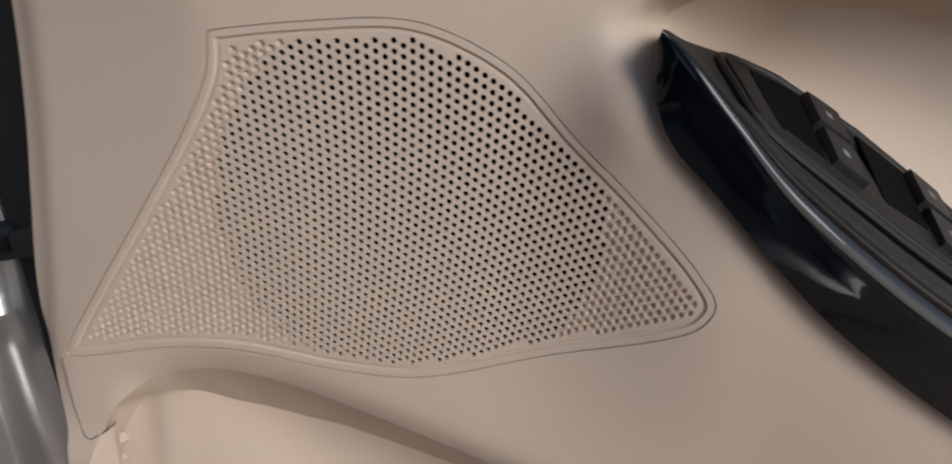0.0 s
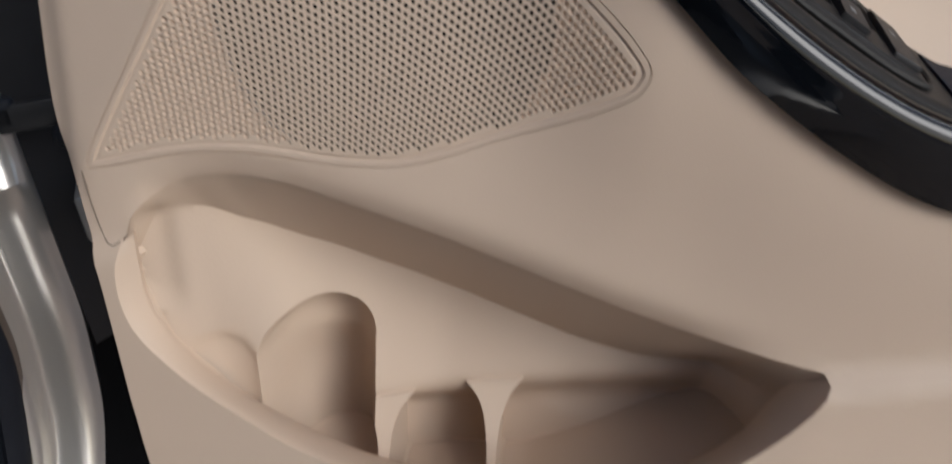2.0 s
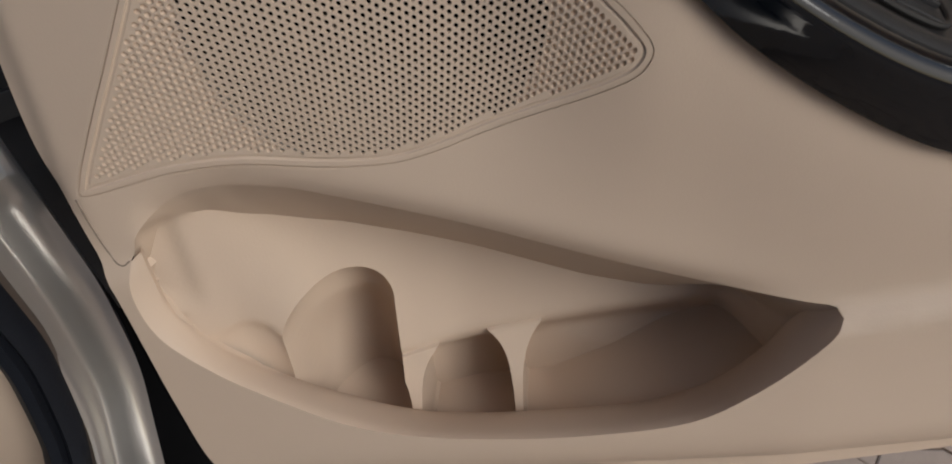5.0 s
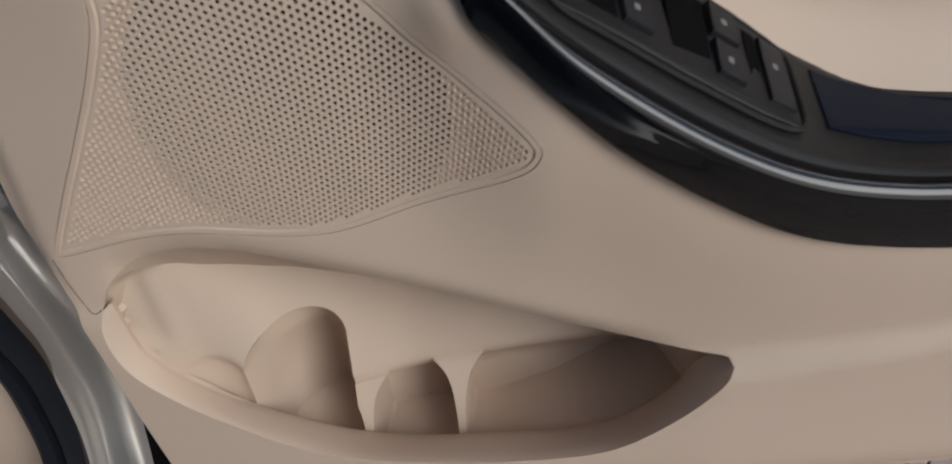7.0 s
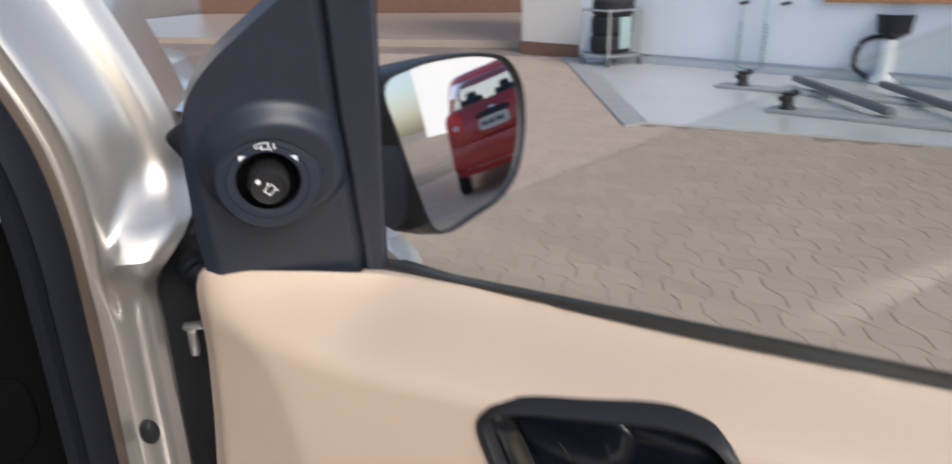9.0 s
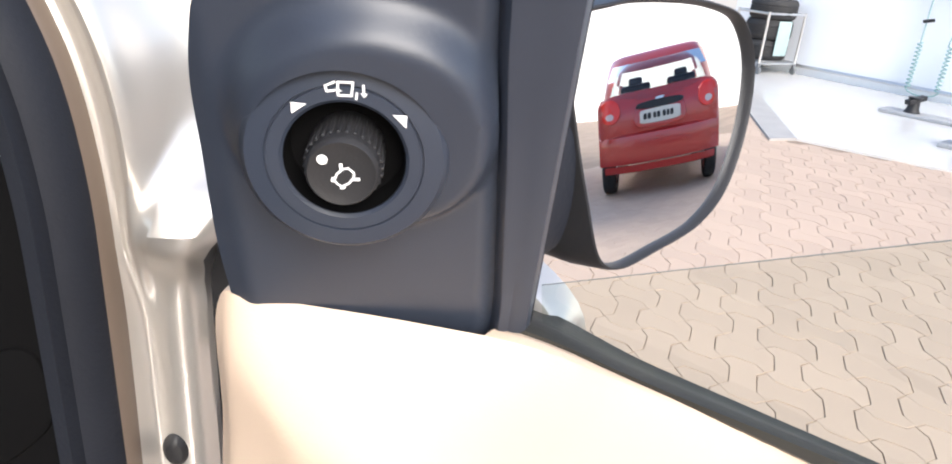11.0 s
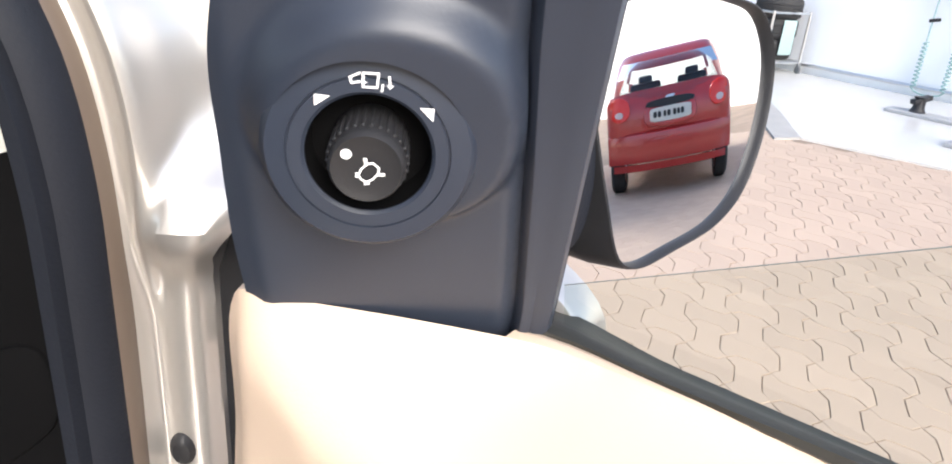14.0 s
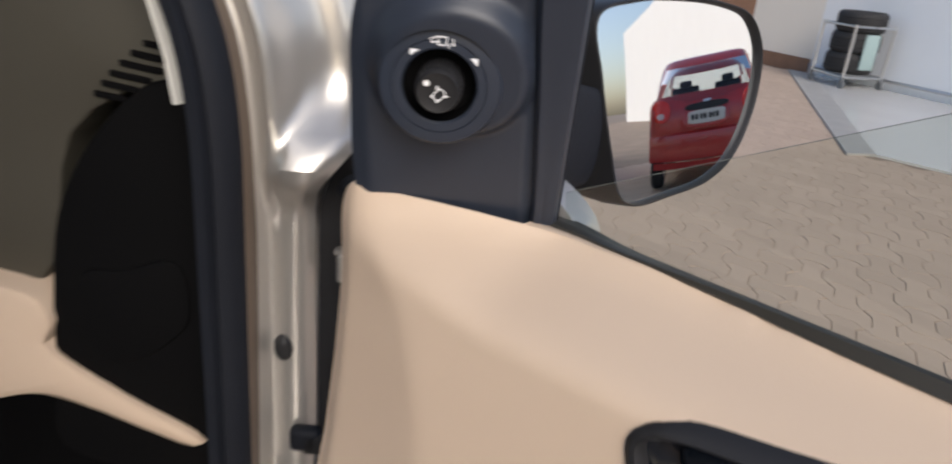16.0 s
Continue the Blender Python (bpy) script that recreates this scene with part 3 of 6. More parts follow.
disc = CIRCLE + 0.080 * np.stack([np.cos(np.linspace(0, 6.283, 48, endpoint=False)), np.sin(np.linspace(0, 6.283, 48, endpoint=False))], 1)
v2, f2 = fill(disc, [], 0.012)
from_arrays("speaker_cone", skin(v2[:, 0], v2[:, 1], 0.012), f2, DARK, grille, "dark loudspeaker cone behind the grille")
border_rows = [skin(*shrink(grille_loop, d).T, o) for d, o in
            ((-0.0002, 0.0), (0.0005, 0.0011), (0.0011, 0.0011), (0.0016, 0.0001), (0.0040, 0.0001), (0.0045, 0.0010), (0.0052, 0.0011), (0.0058, 0.0007), (0.0066, 0.0006))]
v, fc = strip(border_rows, True)
from_arrays("grille_border", v, fc, BEIGE, grille)


# ---- armrest with switches ----
S = np.linspace(0, 1, 90)
low3 = curve([(0.351, 0.780, -0.018), (0.3535, 0.760, -0.020), (0.360, 0.747, -0.020), (0.374, 0.734, -0.020), (0.396, 0.712, -0.020), (0.417, 0.692, -0.020), (0.460, 0.661, -0.020), (0.505, 0.637, -0.020),
              (0.550, 0.627, -0.020), (0.617, 0.623, -0.019), (0.672, 0.625, -0.016), (0.697, 0.630, -0.012), (0.708, 0.638, -0.010)], 90)
front3 = curve([(0.352, 0.7835, -0.020), (0.362, 0.776, -0.028), (0.402, 0.735, -0.030), (0.461, 0.692, -0.030), (0.504, 0.671, -0.029), (0.547, 0.661, -0.027),
                (0.612, 0.657, -0.025), (0.674, 0.650, -0.020), (0.708, 0.639, -0.011)], 90)
back3 = curve([(0.3525, 0.7825, -0.017), (0.3555, 0.780, 0.004), (0.364, 0.7735, 0.022), (0.387, 0.7625, 0.050), (0.413, 0.751, 0.056), (0.460, 0.721, 0.058), (0.508, 0.686, 0.058), (0.553, 0.664, 0.056),
               (0.607, 0.655, 0.055), (0.650, 0.645, 0.052), (0.676, 0.637, 0.040), (0.709, 0.639, -0.007)], 90)
sw = smooth01(S / 0.06) * smooth01((1 - S) / 0.10)
low3[:, 2] += sw * (np.minimum.reduce([relief(low3[:, 0] - o * 0.5, low3[:, 1] - o) for o in (0.0, 0.006, 0.012, 0.018)]) - 0.0055 - low3[:, 2])
A, B, C = (at(q[:, 0], q[:, 1], q[:, 2]) for q in (low3, front3, back3))
arm = new("armrest_panel")
arm.parent = door
gloss_rows = []
taper = np.clip(np.sin(np.pi * S) * 4, 0, 1)[:, None]
ease = np.clip(S * 9, 0, 1)[:, None]
brow = B + 0.10 * (C - B) + np.array((0, 0, 0.0012)) * ease
gloss_rows.append(A + np.array((0, 0.015, 0.0)) * taper)
for t in np.linspace(0, 0.66, 8):
    gloss_rows.append(A * (1 - t) + B * t + np.array((0, -1.0, -0.12)) * 0.002 * math.sin(math.pi * t) * taper)
foot_row = A * 0.34 + B * 0.66 + np.array((0, -1.0, -0.12)) * 0.002 * math.sin(math.pi * 0.66) * taper
crown = B + np.array((0, -0.003, 0.0022)) * ease
for t in np.linspace(0.1, 1.0, 10):
    gloss_rows.append(foot_row * (1 - t) ** 2 + crown * 2 * t * (1 - t) + brow * t * t)
v, fc = strip(gloss_rows)
from_arrays("gloss_side", v, fc, PIANO, arm, "piano-black armrest side")


def arm_top(s, t, h=0.0):
    """A point of the armrest's top face: s along it (0 front), t across (0 at the near edge), h above it."""
    s = np.asarray(s, float) * 89
    i = np.clip(s.astype(int), 0, 88)
    k = (s - i)[..., None]
    b, c = B[i] * (1 - k) + B[i + 1] * k, C[i] * (1 - k) + C[i + 1] * k
    al = (B[np.minimum(i + 4, 89)] - B[np.maximum(i - 4, 0)])
    n = np.cross(al, C[45] - B[45])
    n /= np.maximum(1e-9, np.linalg.norm(n, axis=-1))[..., None]
    t = np.asarray(t, float)[..., None]
    return b + (c - b) * t + n * np.asarray(h)[..., None] + np.array((0, 0, 0.001)) * np.sin(np.pi * t)


top_rows = [arm_top(S, np.full(90, t), h * np.clip(S * 9, 0, 1)) for t, h in ((0.095, -0.001), (0.105, 0.0014), (0.14, 0.0026), (0.19, 0.0024), (0.23, 0.0008), (0.25, 0.0), (0.5, 0.0), (0.7, 0.0), (0.9, 0.0005), (0.97, 0.0005), (1.0, -0.001))]
v, fc = strip(top_rows)
from_arrays("armrest_top", v, fc, DARKPANEL, arm, "matt dark brown armrest top")


def arm_plate(name, s0, s1, t0, t1, h0, h1, material, parent, label="", skew=0.0, bevel=0.0012):
    """A raised or sunk plate on the armrest's top, given by stretches along and across it."""
    u = []
    n = 7
    for a in np.linspace(0, 1, n):
        u.append((s0 + (s1 - s0) * a, t0))
    for a in np.linspace(0, 1, n):
        u.append((s1 + skew * a, t0 + (t1 - t0) * a))
    for a in np.linspace(1, 0, n):
        u.append((s0 + skew + (s1 - s0) * a, t1))
    for a in np.linspace(1, 0, n):
        u.append((s0 + skew * a, t0 + (t1 - t0) * a))
    mid = np.mean(u, 0)
    rings = []
    for k, h in ((1.0, h0), (1.0, h1 - bevel * 0.5), (0.97, h1), (0.90, h1)):
        q = mid + (np.array(u) - mid) * k
        rings.append(arm_top(q[:, 0], q[:, 1], np.full(len(q), h)))
    v, fc = strip(rings, True)
    m = len(u)
    fc.append(tuple(3 * m + i for i in range(m)))
    return from_arrays(name, v, fc, material, parent, label)


panel = arm_plate("switch_panel", 0.155, 0.475, 0.31, 0.90, -0.001, 0.0026, DARKPANEL, arm, "raised window switch panel", 0.0)
rim_st = np.concatenate([np.stack([0.137 + 0.346 * (0.5 + 0.5 * np.sign(c) * np.abs(c) ** 0.22), 0.275 + 0.66 * (0.5 + 0.5 * np.sign(q) * np.abs(q) ** 0.30)], 1)
                         for a in [np.linspace(0, 2 * math.pi, 120, endpoint=False)] for c, q in [(np.cos(a), np.sin(a))]])
v, fc = tube(arm_top(rim_st[:, 0], rim_st[:, 1], np.full(120, 0.0014)), 0.0017, 8, True)
from_arrays("panel_rim", v, fc, DARKPANEL, panel, "raised rim round the window switches")
# thin near-black plates on the panel, drawn for the shade in switch recesses
for s0, s1 in ((0.180, 0.234), (0.303, 0.357), (0.413, 0.430)):
    arm_plate("switch_recess", s0, s1, 0.40, 0.86, 0.0020, 0.0029, DARK, panel)
for s0 in (0.238, 0.361):
    for t0 in (0.40, 0.65):
        arm_plate("window_switch", s0, s0 + 0.036, t0, t0 + 0.21, 0.001, 0.0058, BLACK, panel, "black rocker window switch", 0.0, 0.002)
        arm_plate("switch_mark", s0 + 0.014, s0 + 0.021, t0 + 0.085, t0 + 0.12, 0.0057, 0.0060, GREYPRINT, panel, "pale switch symbol", 0.0, 0.0001)
arm_plate("lock_switch", 0.433, 0.468, 0.40, 0.84, 0.001, 0.0050, BLACK, panel, "black lock-out switch", 0.0, 0.002)
arm_plate("switch_mark", 0.446, 0.453, 0.64, 0.68, 0.0049, 0.0052, GREYPRINT, panel, "pale switch symbol", 0.0, 0.0001)
arm_plate("pull_tray", 0.515, 0.812, 0.40, 0.88, -0.001, 0.0014, NAVY, arm, "navy rubber-lined pull tray", 0.0, 0.0005)

# padded insert in the hollow
pad_loop = curve([(0.90, 0.712), (0.778, 0.717), (0.722, 0.722), (0.676, 0.720), (0.633, 0.713), (0.606, 0.701), (0.597, 0.685), (0.604, 0.673), (0.631, 0.661), (0.684, 0.650),
                  (0.79, 0.640), (0.90, 0.634), (0.95, 0.65), (0.95, 0.69)], 140, True)
pv, pf = fill(pad_loop, [], 0.008)


def pad_w(p):
    return relief(p[:, 0], p[:, 1]) - 0.001


def pad_lift(q):
    return 0.2 + 0.8 * smooth01((q[:, 1] - 0.650) / 0.035)


rings = [at(q[:, 0], q[:, 1], pad_w(q) + o * pad_lift(q)) for q, o in ((pad_loop, 0.0012), (shrink(pad_loop, 0.0010), -0.0005), (shrink(pad_loop, 0.0024), -0.0020), (shrink(pad_loop, 0.004), -0.0030))]
v, fc = strip(rings, True)
inner_pad = shrink(pad_loop, 0.004)
pv, pf = fill(inner_pad, [], 0.01)
dist = np.sqrt(((pv[:, None] - inner_pad[None, ::2]) ** 2).sum(-1).min(1))
allv = np.concatenate([v, at(pv[:, 0], pv[:, 1], pad_w(pv) - 0.0030 * pad_lift(pv) - 0.006 * smooth01(dist / 0.05))])
from_arrays("padded_insert", allv, fc + [tuple(np.array(q) + len(v)) for q in pf], PAD_CLOTH, door, "padded beige armrest insert")


# ---- inner handle ----
bezel = new("handle_bezel")
bezel.parent = door


def bez(loop, off):
    return skin(loop[:, 0], loop[:, 1], off)


v, fc = strip([skin(*shrink(bezel_loop, -0.001).T, 0.004), bez(shrink(bezel_loop, -0.0008), -0.0015), bez(shrink(bezel_loop, 0.0015), -0.0034), bez(shrink(bezel_loop, 0.0040), -0.0034),
               bez(shrink(bezel_loop, 0.0056), -0.001), bez(shrink(bezel_loop, 0.0062), 0.004)], True)
from_arrays("bezel_ring", v, fc, BLACK, bezel, "satin black handle surround")
in_loop = shrink(bezel_loop, 0.0062)
v2, f2 = fill(in_loop, [], 0.004)
dist = np.sqrt(((v2[:, None] - in_loop[None]) ** 2).sum(-1).min(1))
bowl3 = bez(v2, 0.004)
bowl3[:, 1] += 0.007 * smooth01(dist / 0.014) * (0.45 + 0.55 * smooth01((0.405 - v2[:, 0]) / 0.07))
from_arrays("handle_bowl", bowl3, f2, SATIN, bezel, "gloss black handle recess")
lever_loop = curve([(0.306, 0.868), (0.310, 0.875), (0.345, 0.879), (0.362, 0.879), (0.368, 0.872), (0.366, 0.845), (0.358, 0.834), (0.330, 0.830), (0.322, 0.836)], 48, True)
v, fc = strip([bez(q, o + (-0.30 * (q[:, 1] - 0.855))) for q, o in ((lever_loop, 0.022), (lever_loop, 0.010), (shrink(lever_loop, 0.0015), 0.0085), (shrink(lever_loop, 0.004), 0.008))], True)
n = len(lever_loop)
fc.append(tuple(3 * n + i for i in range(n)))
from_arrays("door_lever", v, fc, SATIN, bezel, "gloss black door lever")
for x0, x1, z0, z1 in ((0.330, 0.336, 0.860, 0.848), (0.3545, 0.3565, 0.866, 0.850)):
    q = curve([(x0, z0), ((x0 + x1) / 2 + 0.0006, (z0 + z1) / 2), (x1, z1)], 8)
    v, fc = tube(bez(q, 0.0080 - 0.30 * (q[:, 1] - 0.855)), 0.0006, 6)
    from_arrays("lever_groove", v, fc, BLACK, bezel)


# ---- mirror control in the sail panel ----
SO = Vector((0.112, 0.045, 0.931))
SX = Vector((0.8, 0.6, 0.0))
SIN = Vector((0.6, -0.8, 0.0))
SZ = (SIN * math.sin(radians(21)) + Vector((0, 0, 1)) * math.cos(radians(21))).normalized()
SN = SZ.cross(SX) * -1
if SN.dot(SIN) < 0:
    SN = -SN


def sail(u, v, h=0.0):
    u, v, h = (np.asarray(q, float)[..., None] for q in (u, v, h))
    return np.array(SO) + u * np.array(SX) + v * np.array(SZ) + h * np.array(SN)


def sail_m(u, v, h):
    o = SO + SX * u + SZ * v + SN * h
    return Matrix(((SX.x, SZ.x, SN.x, o.x), (SX.y, SZ.y, SN.y, o.y), (SX.z, SZ.z, SN.z, o.z), (0, 0, 0, 1)))


sail_thing = new("sail_panel")
sail_thing.parent = door
sail_loop = np.concatenate([
    curve([(0.0005, -0.003), (0.0, 0.025), (0.002, 0.06), (0.0035, 0.085), (0.0065, 0.100), (0.011, 0.114), (0.019, 0.127), (0.030, 0.139), (0.044, 0.151), (0.062, 0.166), (0.082, 0.184)], 60),
    [(0.081, 0.187)],
    curve([(0.0800, 0.184), (0.0850, 0.10), (0.0892, 0.06), (0.0945, 0.0), (0.0960, -0.012)], 30),
    curve([(0.0935, -0.0240), (0.060, -0.0182), (0.030, -0.0105), (0.004, -0.0036)], 30)])
KU, KV = 0.0452, 0.0710
turn_a = np.linspace(0, 2 * math.pi, 72, endpoint=False)
dial_hole = np.stack([KU + 0.0265 * np.cos(turn_a), KV + 0.0265 * np.sin(turn_a)], 1)
v2, f2 = fill(sail_loop, [dial_hole], 0.0022)


def sail_h(u, v):
    d = np.hypot((u - 0.0500) / 0.0415, (v - 0.0745) / 0.0405)
    h = 0.0098 * smooth01((1.0 - d) / (0.30 - 0.07 * smooth01((u - 0.055) / 0.025)))
    h += 0.004 * smooth01((0.010 - np.minimum(u, 0.2)) / 0.012) * -1
    h -= 0.003 * smooth01((u - np.interp(v, [-0.01, 0.06, 0.10, 0.184], [0.0880, 0.0832, 0.0790, 0.0740])) / 0.006)
    return h


from_arrays("sail_cover", sail(v2[:, 0], v2[:, 1], sail_h(v2[:, 0], v2[:, 1])), f2, SAILBLACK, sail_thing, "charcoal grained mirror sail cover")
v, fc = strip([sail(sail_loop[:, 0], sail_loop[:, 1], sail_h(*sail_loop.T)), sail(sail_loop[:, 0] , sail_loop[:, 1], -0.015)], True)
from_arrays("sail_edge", v, fc, SAILBLACK, sail_thing)
dial_m = sail_m(KU, KV, 0.0095) @ Matrix.Rotation(radians(-13), 4, "X") @ Matrix.Translation((0, 0, -0.0095))
part("dial_ring", lathe([(0.0290, 0.001), (0.0288, 0.0085), (0.0282, 0.0108), (0.0266, 0.0126), (0.0215, 0.0133), (0.0213, 0.0127), (0.0210, 0.0127), (0.0208, 0.0134), (0.0174, 0.0134), (0.0165, 0.0126), (0.0163, 0.0010), (0.0, 0.0008)],
                        dial_m, 64), SAILBLACK, sail_thing, "stepped charcoal dial surround")
# near-black lining puts the shade round the knob into colour
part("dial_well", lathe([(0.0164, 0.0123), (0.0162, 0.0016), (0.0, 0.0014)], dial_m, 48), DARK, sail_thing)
knob_m = dial_m @ Matrix.Translation((0.0, -0.0002, -0.0012))
knob = part("mirror_knob", lathe([(0.0102, 0.000), (0.0100, 0.0192), (0.0096, 0.0210), (0.0089, 0.0220), (0.0083, 0.0218), (0.0060, 0.0212), (0.0, 0.0210)], knob_m, 48), BLACK, sail_thing, "round black mirror adjuster knob")
for i in range(30):
    a = 2 * math.pi * i / 30
    bm = box_bm((0.0011, 0.0011, 0.012), 0.0003, knob_m @ Matrix.Translation((0.0101 * math.cos(a), 0.0101 * math.sin(a), 0.0120)) @ Matrix.Rotation(a, 4, "Z"), 1)
    part("grip_rib", bm, BLACK, knob)


def decal(name, outlines, h, m, material, parent, label=""):
    bm = bmesh.new()
    for o in outlines:
        vs = [bm.verts.new(m @ Vector((x, y, h))) for x, y in o]
        bm.faces.new(vs)
    return part(name, bm, material, parent, label, False)


def stroke(points, width):
    p = np.array(points, float)
    out = []
    for a, b in zip(p, p[1:]):
        t = (b - a) / np.linalg.norm(b - a)
        n = np.array((-t[1], t[0])) * width / 2
        a, b = a - t * width * 0.3, b + t * width * 0.3
        out.append([tuple(a + n), tuple(a - n), tuple(b - n), tuple(b + n)])
    return out


decal("dial_mark", [[(-0.0132, 0.0163), (-0.0132, 0.0132), (-0.0092, 0.0160)]], 0.0137, dial_m, WHITEPRINT, sail_thing, "white triangle mark")
decal("dial_mark", [[(0.0128, 0.0140), (0.0165, 0.0140), (0.0163, 0.0104)]], 0.0137, dial_m, WHITEPRINT, sail_thing, "white triangle mark")
icon = stroke([(-0.0012, 0.0222), (-0.0012, 0.0187), (0.0022, 0.0187), (0.0026, 0.0222), (-0.0012, 0.0222)], 0.0006)
icon += stroke([(-0.0020, 0.0200), (-0.0040, 0.0196), (-0.0044, 0.0210), (-0.0020, 0.0222)], 0.0006)
icon += [[(-0.0016, 0.0206), (-0.0016, 0.0192), (-0.0001, 0.0199)]]
icon += stroke([(0.0036, 0.0195), (0.0034, 0.0178)], 0.0006) + stroke([(0.0052, 0.0215), (0.0054, 0.0192)], 0.0006) + [[(0.0044, 0.0195), (0.0054, 0.0183), (0.0064, 0.0194)]]
decal("dial_mark", icon, 0.0137, dial_m, WHITEPRINT, sail_thing, "white folding mirror symbol")
decal("knob_dot", [[(-0.0049 + 0.0014 * math.cos(a), 0.0040 + 0.0014 * math.sin(a)) for a in np.linspace(0, 6.283, 20, endpoint=False)]], 0.0220, knob_m, WHITEPRINT, sail_thing, "white dot")
ca, sa = math.cos(radians(48)), math.sin(radians(48))


def turned(points):
    return [(0.0006 + p * ca - q * sa, -0.0010 + p * sa + q * ca) for p, q in points]


car_sign = stroke(turned([(-0.0024, 0.0013), (-0.0006, 0.0020), (0.0016, 0.0018), (0.0027, 0.0010), (0.0027, -0.0010), (0.0016, -0.0018), (-0.0006, -0.0020), (-0.0024, -0.0013), (-0.0027, 0.0), (-0.0024, 0.0013)]), 0.00055)
for s in (-1, 1):
    car_sign += stroke(turned([(0.0012, s * 0.0020), (0.0022, s * 0.0031)]), 0.0009)
    car_sign += stroke(turned([(-0.0030, s * 0.0014), (-0.0022, s * 0.0020)]), 0.0007)
decal("knob_symbol", car_sign, 0.02165, knob_m, WHITEPRINT, sail_thing, "white car mirror symbol")

# window channel beside the sail, belt strip, glass
chan = np.stack([np.linspace(0.0995, 0.0935, 40), np.linspace(-0.022, 0.330, 40)], 1)
prof = [(-0.0060, -0.012), (-0.0052, -0.004), (-0.0040, 0.0008), (-0.0026, 0.0022), (-0.0005, 0.0024), (0.0012, 0.0016), (0.0030, 0.0022), (0.0078, 0.0016), (0.0100, -0.002), (0.0104, -0.016)]
lean = np.interp(chan[:, 1], [-0.022, 0.0, 0.06, 0.10, 0.184, 0.33], [0.0, 0.0, -0.004, -0.0075, -0.0110, -0.0160])
v, fc = strip([sail(chan[:, 0] + a + lean * (1 if a < 0 else 0.35 if a < 0.005 else 0.0), chan[:, 1], b) for a, b in prof])
fc = fc + [tuple(i * 40 for i in range(len(prof)))]
from_arrays("window_channel", v, fc, SAILBLACK, door, "black rubber window channel")
chan2 = chan + (0.0104, 0.003)
v, fc = tube(sail(chan2[:, 0], chan2[:, 1], -0.006), 0.0010, 8)
from_arrays("glass_run", v, fc, RUBBER, door, "dark edge of the glass run")


def belt(x):
    x = np.asarray(x, float)
    return np.stack([x, 0.1355 - 0.094 * (x - 0.2) - 0.004, 0.906 - 0.0102 * (x - 0.2) + 0.004 * smooth01((0.24 - x) / 0.05)], -1)


bx = np.linspace(0.186, 1.0, 90)
bp = belt(bx)
inner_top = skin(bx, lip(bx, LINE_TOP))
frac = (0.02 + 0.26 * smooth01((0.30 - bx) / 0.11))[:, None]


def across(k):
    return inner_top * (1 - k) + bp * k


roll_rows = [inner_top + (0, -0.0002, 0.0), across(frac * 0.5) + (0, 0, 0.0010), across(frac) + (0, 0, 0.0012), across(frac + 0.06) + (0, 0, 0.0)]
v, fc = strip(roll_rows)
from_arrays("trim_roll", v, fc, BEIGE, door)
fall = 0.0036 * smooth01((bx - 0.190) / 0.22)
on_trim = skin(bx, lip(bx, LINE_TOP) - fall)
far = smooth01((bx - 0.20) / 0.14)[:, None]
prof_rows = [(across(frac + 0.015) + (0, 0, -0.004)) * (1 - far) + (on_trim + (0, 0.002, -0.001)) * far, (across(frac + 0.01) + (0, 0, 0.0026)) * (1 - far) + (on_trim + (0, -0.002, 0.0008)) * far,
             (across(frac + 0.012) + (0, 0, 0.0027)) * (1 - far) + (inner_top + (0, -0.001, 0.0032)) * far, across(frac * 0.7 + 0.3) + (0, 0, 0.0046), across(0.8) + (0, 0, 0.0040), bp + (0, 0.004, 0.0022), bp + (0, 0.008, 0.0016), bp + (0, 0.010, -0.012)]
v, fc = strip(prof_rows)
from_arrays("belt_strip", v, fc, BELT, door, "black rubber strip along the window sill")
gb = belt(np.linspace(0.197, 1.0, 40))
gx = np.linspace(0.197, 1.0, 40)
edge_top = np.stack([gx, 0.1175 - 0.149 * (gx - 0.2), 0.935 + 0.496 * (gx - 0.2)], 1)
edge_top[:, 2] = np.minimum(edge_top[:, 2], 1.17 + 0.12 * (gx - 0.6))
low = gb + (0, 0.006, -0.05)
sheet = [low * (1 - k) + (edge_top + (0, 0.0015, 0)) * k for k in np.linspace(0, 1, 6)]
v, fc = strip(sheet)
pane = from_arrays("window_glass", v, fc, GLASS, door, "tinted side window wound half down")
pane.visible_shadow = False
rim = edge_top + (0, 0.0017, 0.0003)
v, fc = tube(rim, 0.0002, 6)
from_arrays("glass_edge", v, fc, mat("ground_glass_edge", (0.20, 0.22, 0.20), 0.4, vary=0.05), pane, "ground greyish glass edge")

# outer shell of the door, seen past the trim and through the window gap
sx = np.linspace(0.10, 1.03, 40)
shell_rows = []
for y, z in ((0.10, 0.32), (0.15, 0.34), (0.175, 0.50), (0.185, 0.70), (0.175, 0.82), (0.158, 0.875), (0.146, 0.890), (0.138, 0.886)):
    shell_rows.append(np.stack([sx, y - 0.094 * (sx - 0.2), np.full(40, z)], 1))
v, fc = strip(shell_rows)
from_arrays("outer_shell", v, [q[::-1] for q in fc], SILVER, door, "champagne silver outer door skin")
ez = np.linspace(0.34, 0.90, 30)
ey = np.array([float(skin(np.array([0.112]), np.array([z]))[0, 1]) for z in ez])
v, fc = strip([np.stack([np.full(30, 0.114), ey + 0.008, ez], 1), np.stack([np.full(30, 0.102), ey + 0.03, ez], 1), np.stack([np.full(30, 0.100), 0.20 + 0 * ez, ez], 1)])
from_arrays("shell_front", v, fc, SILVER, door, "champagne silver front edge of the door")

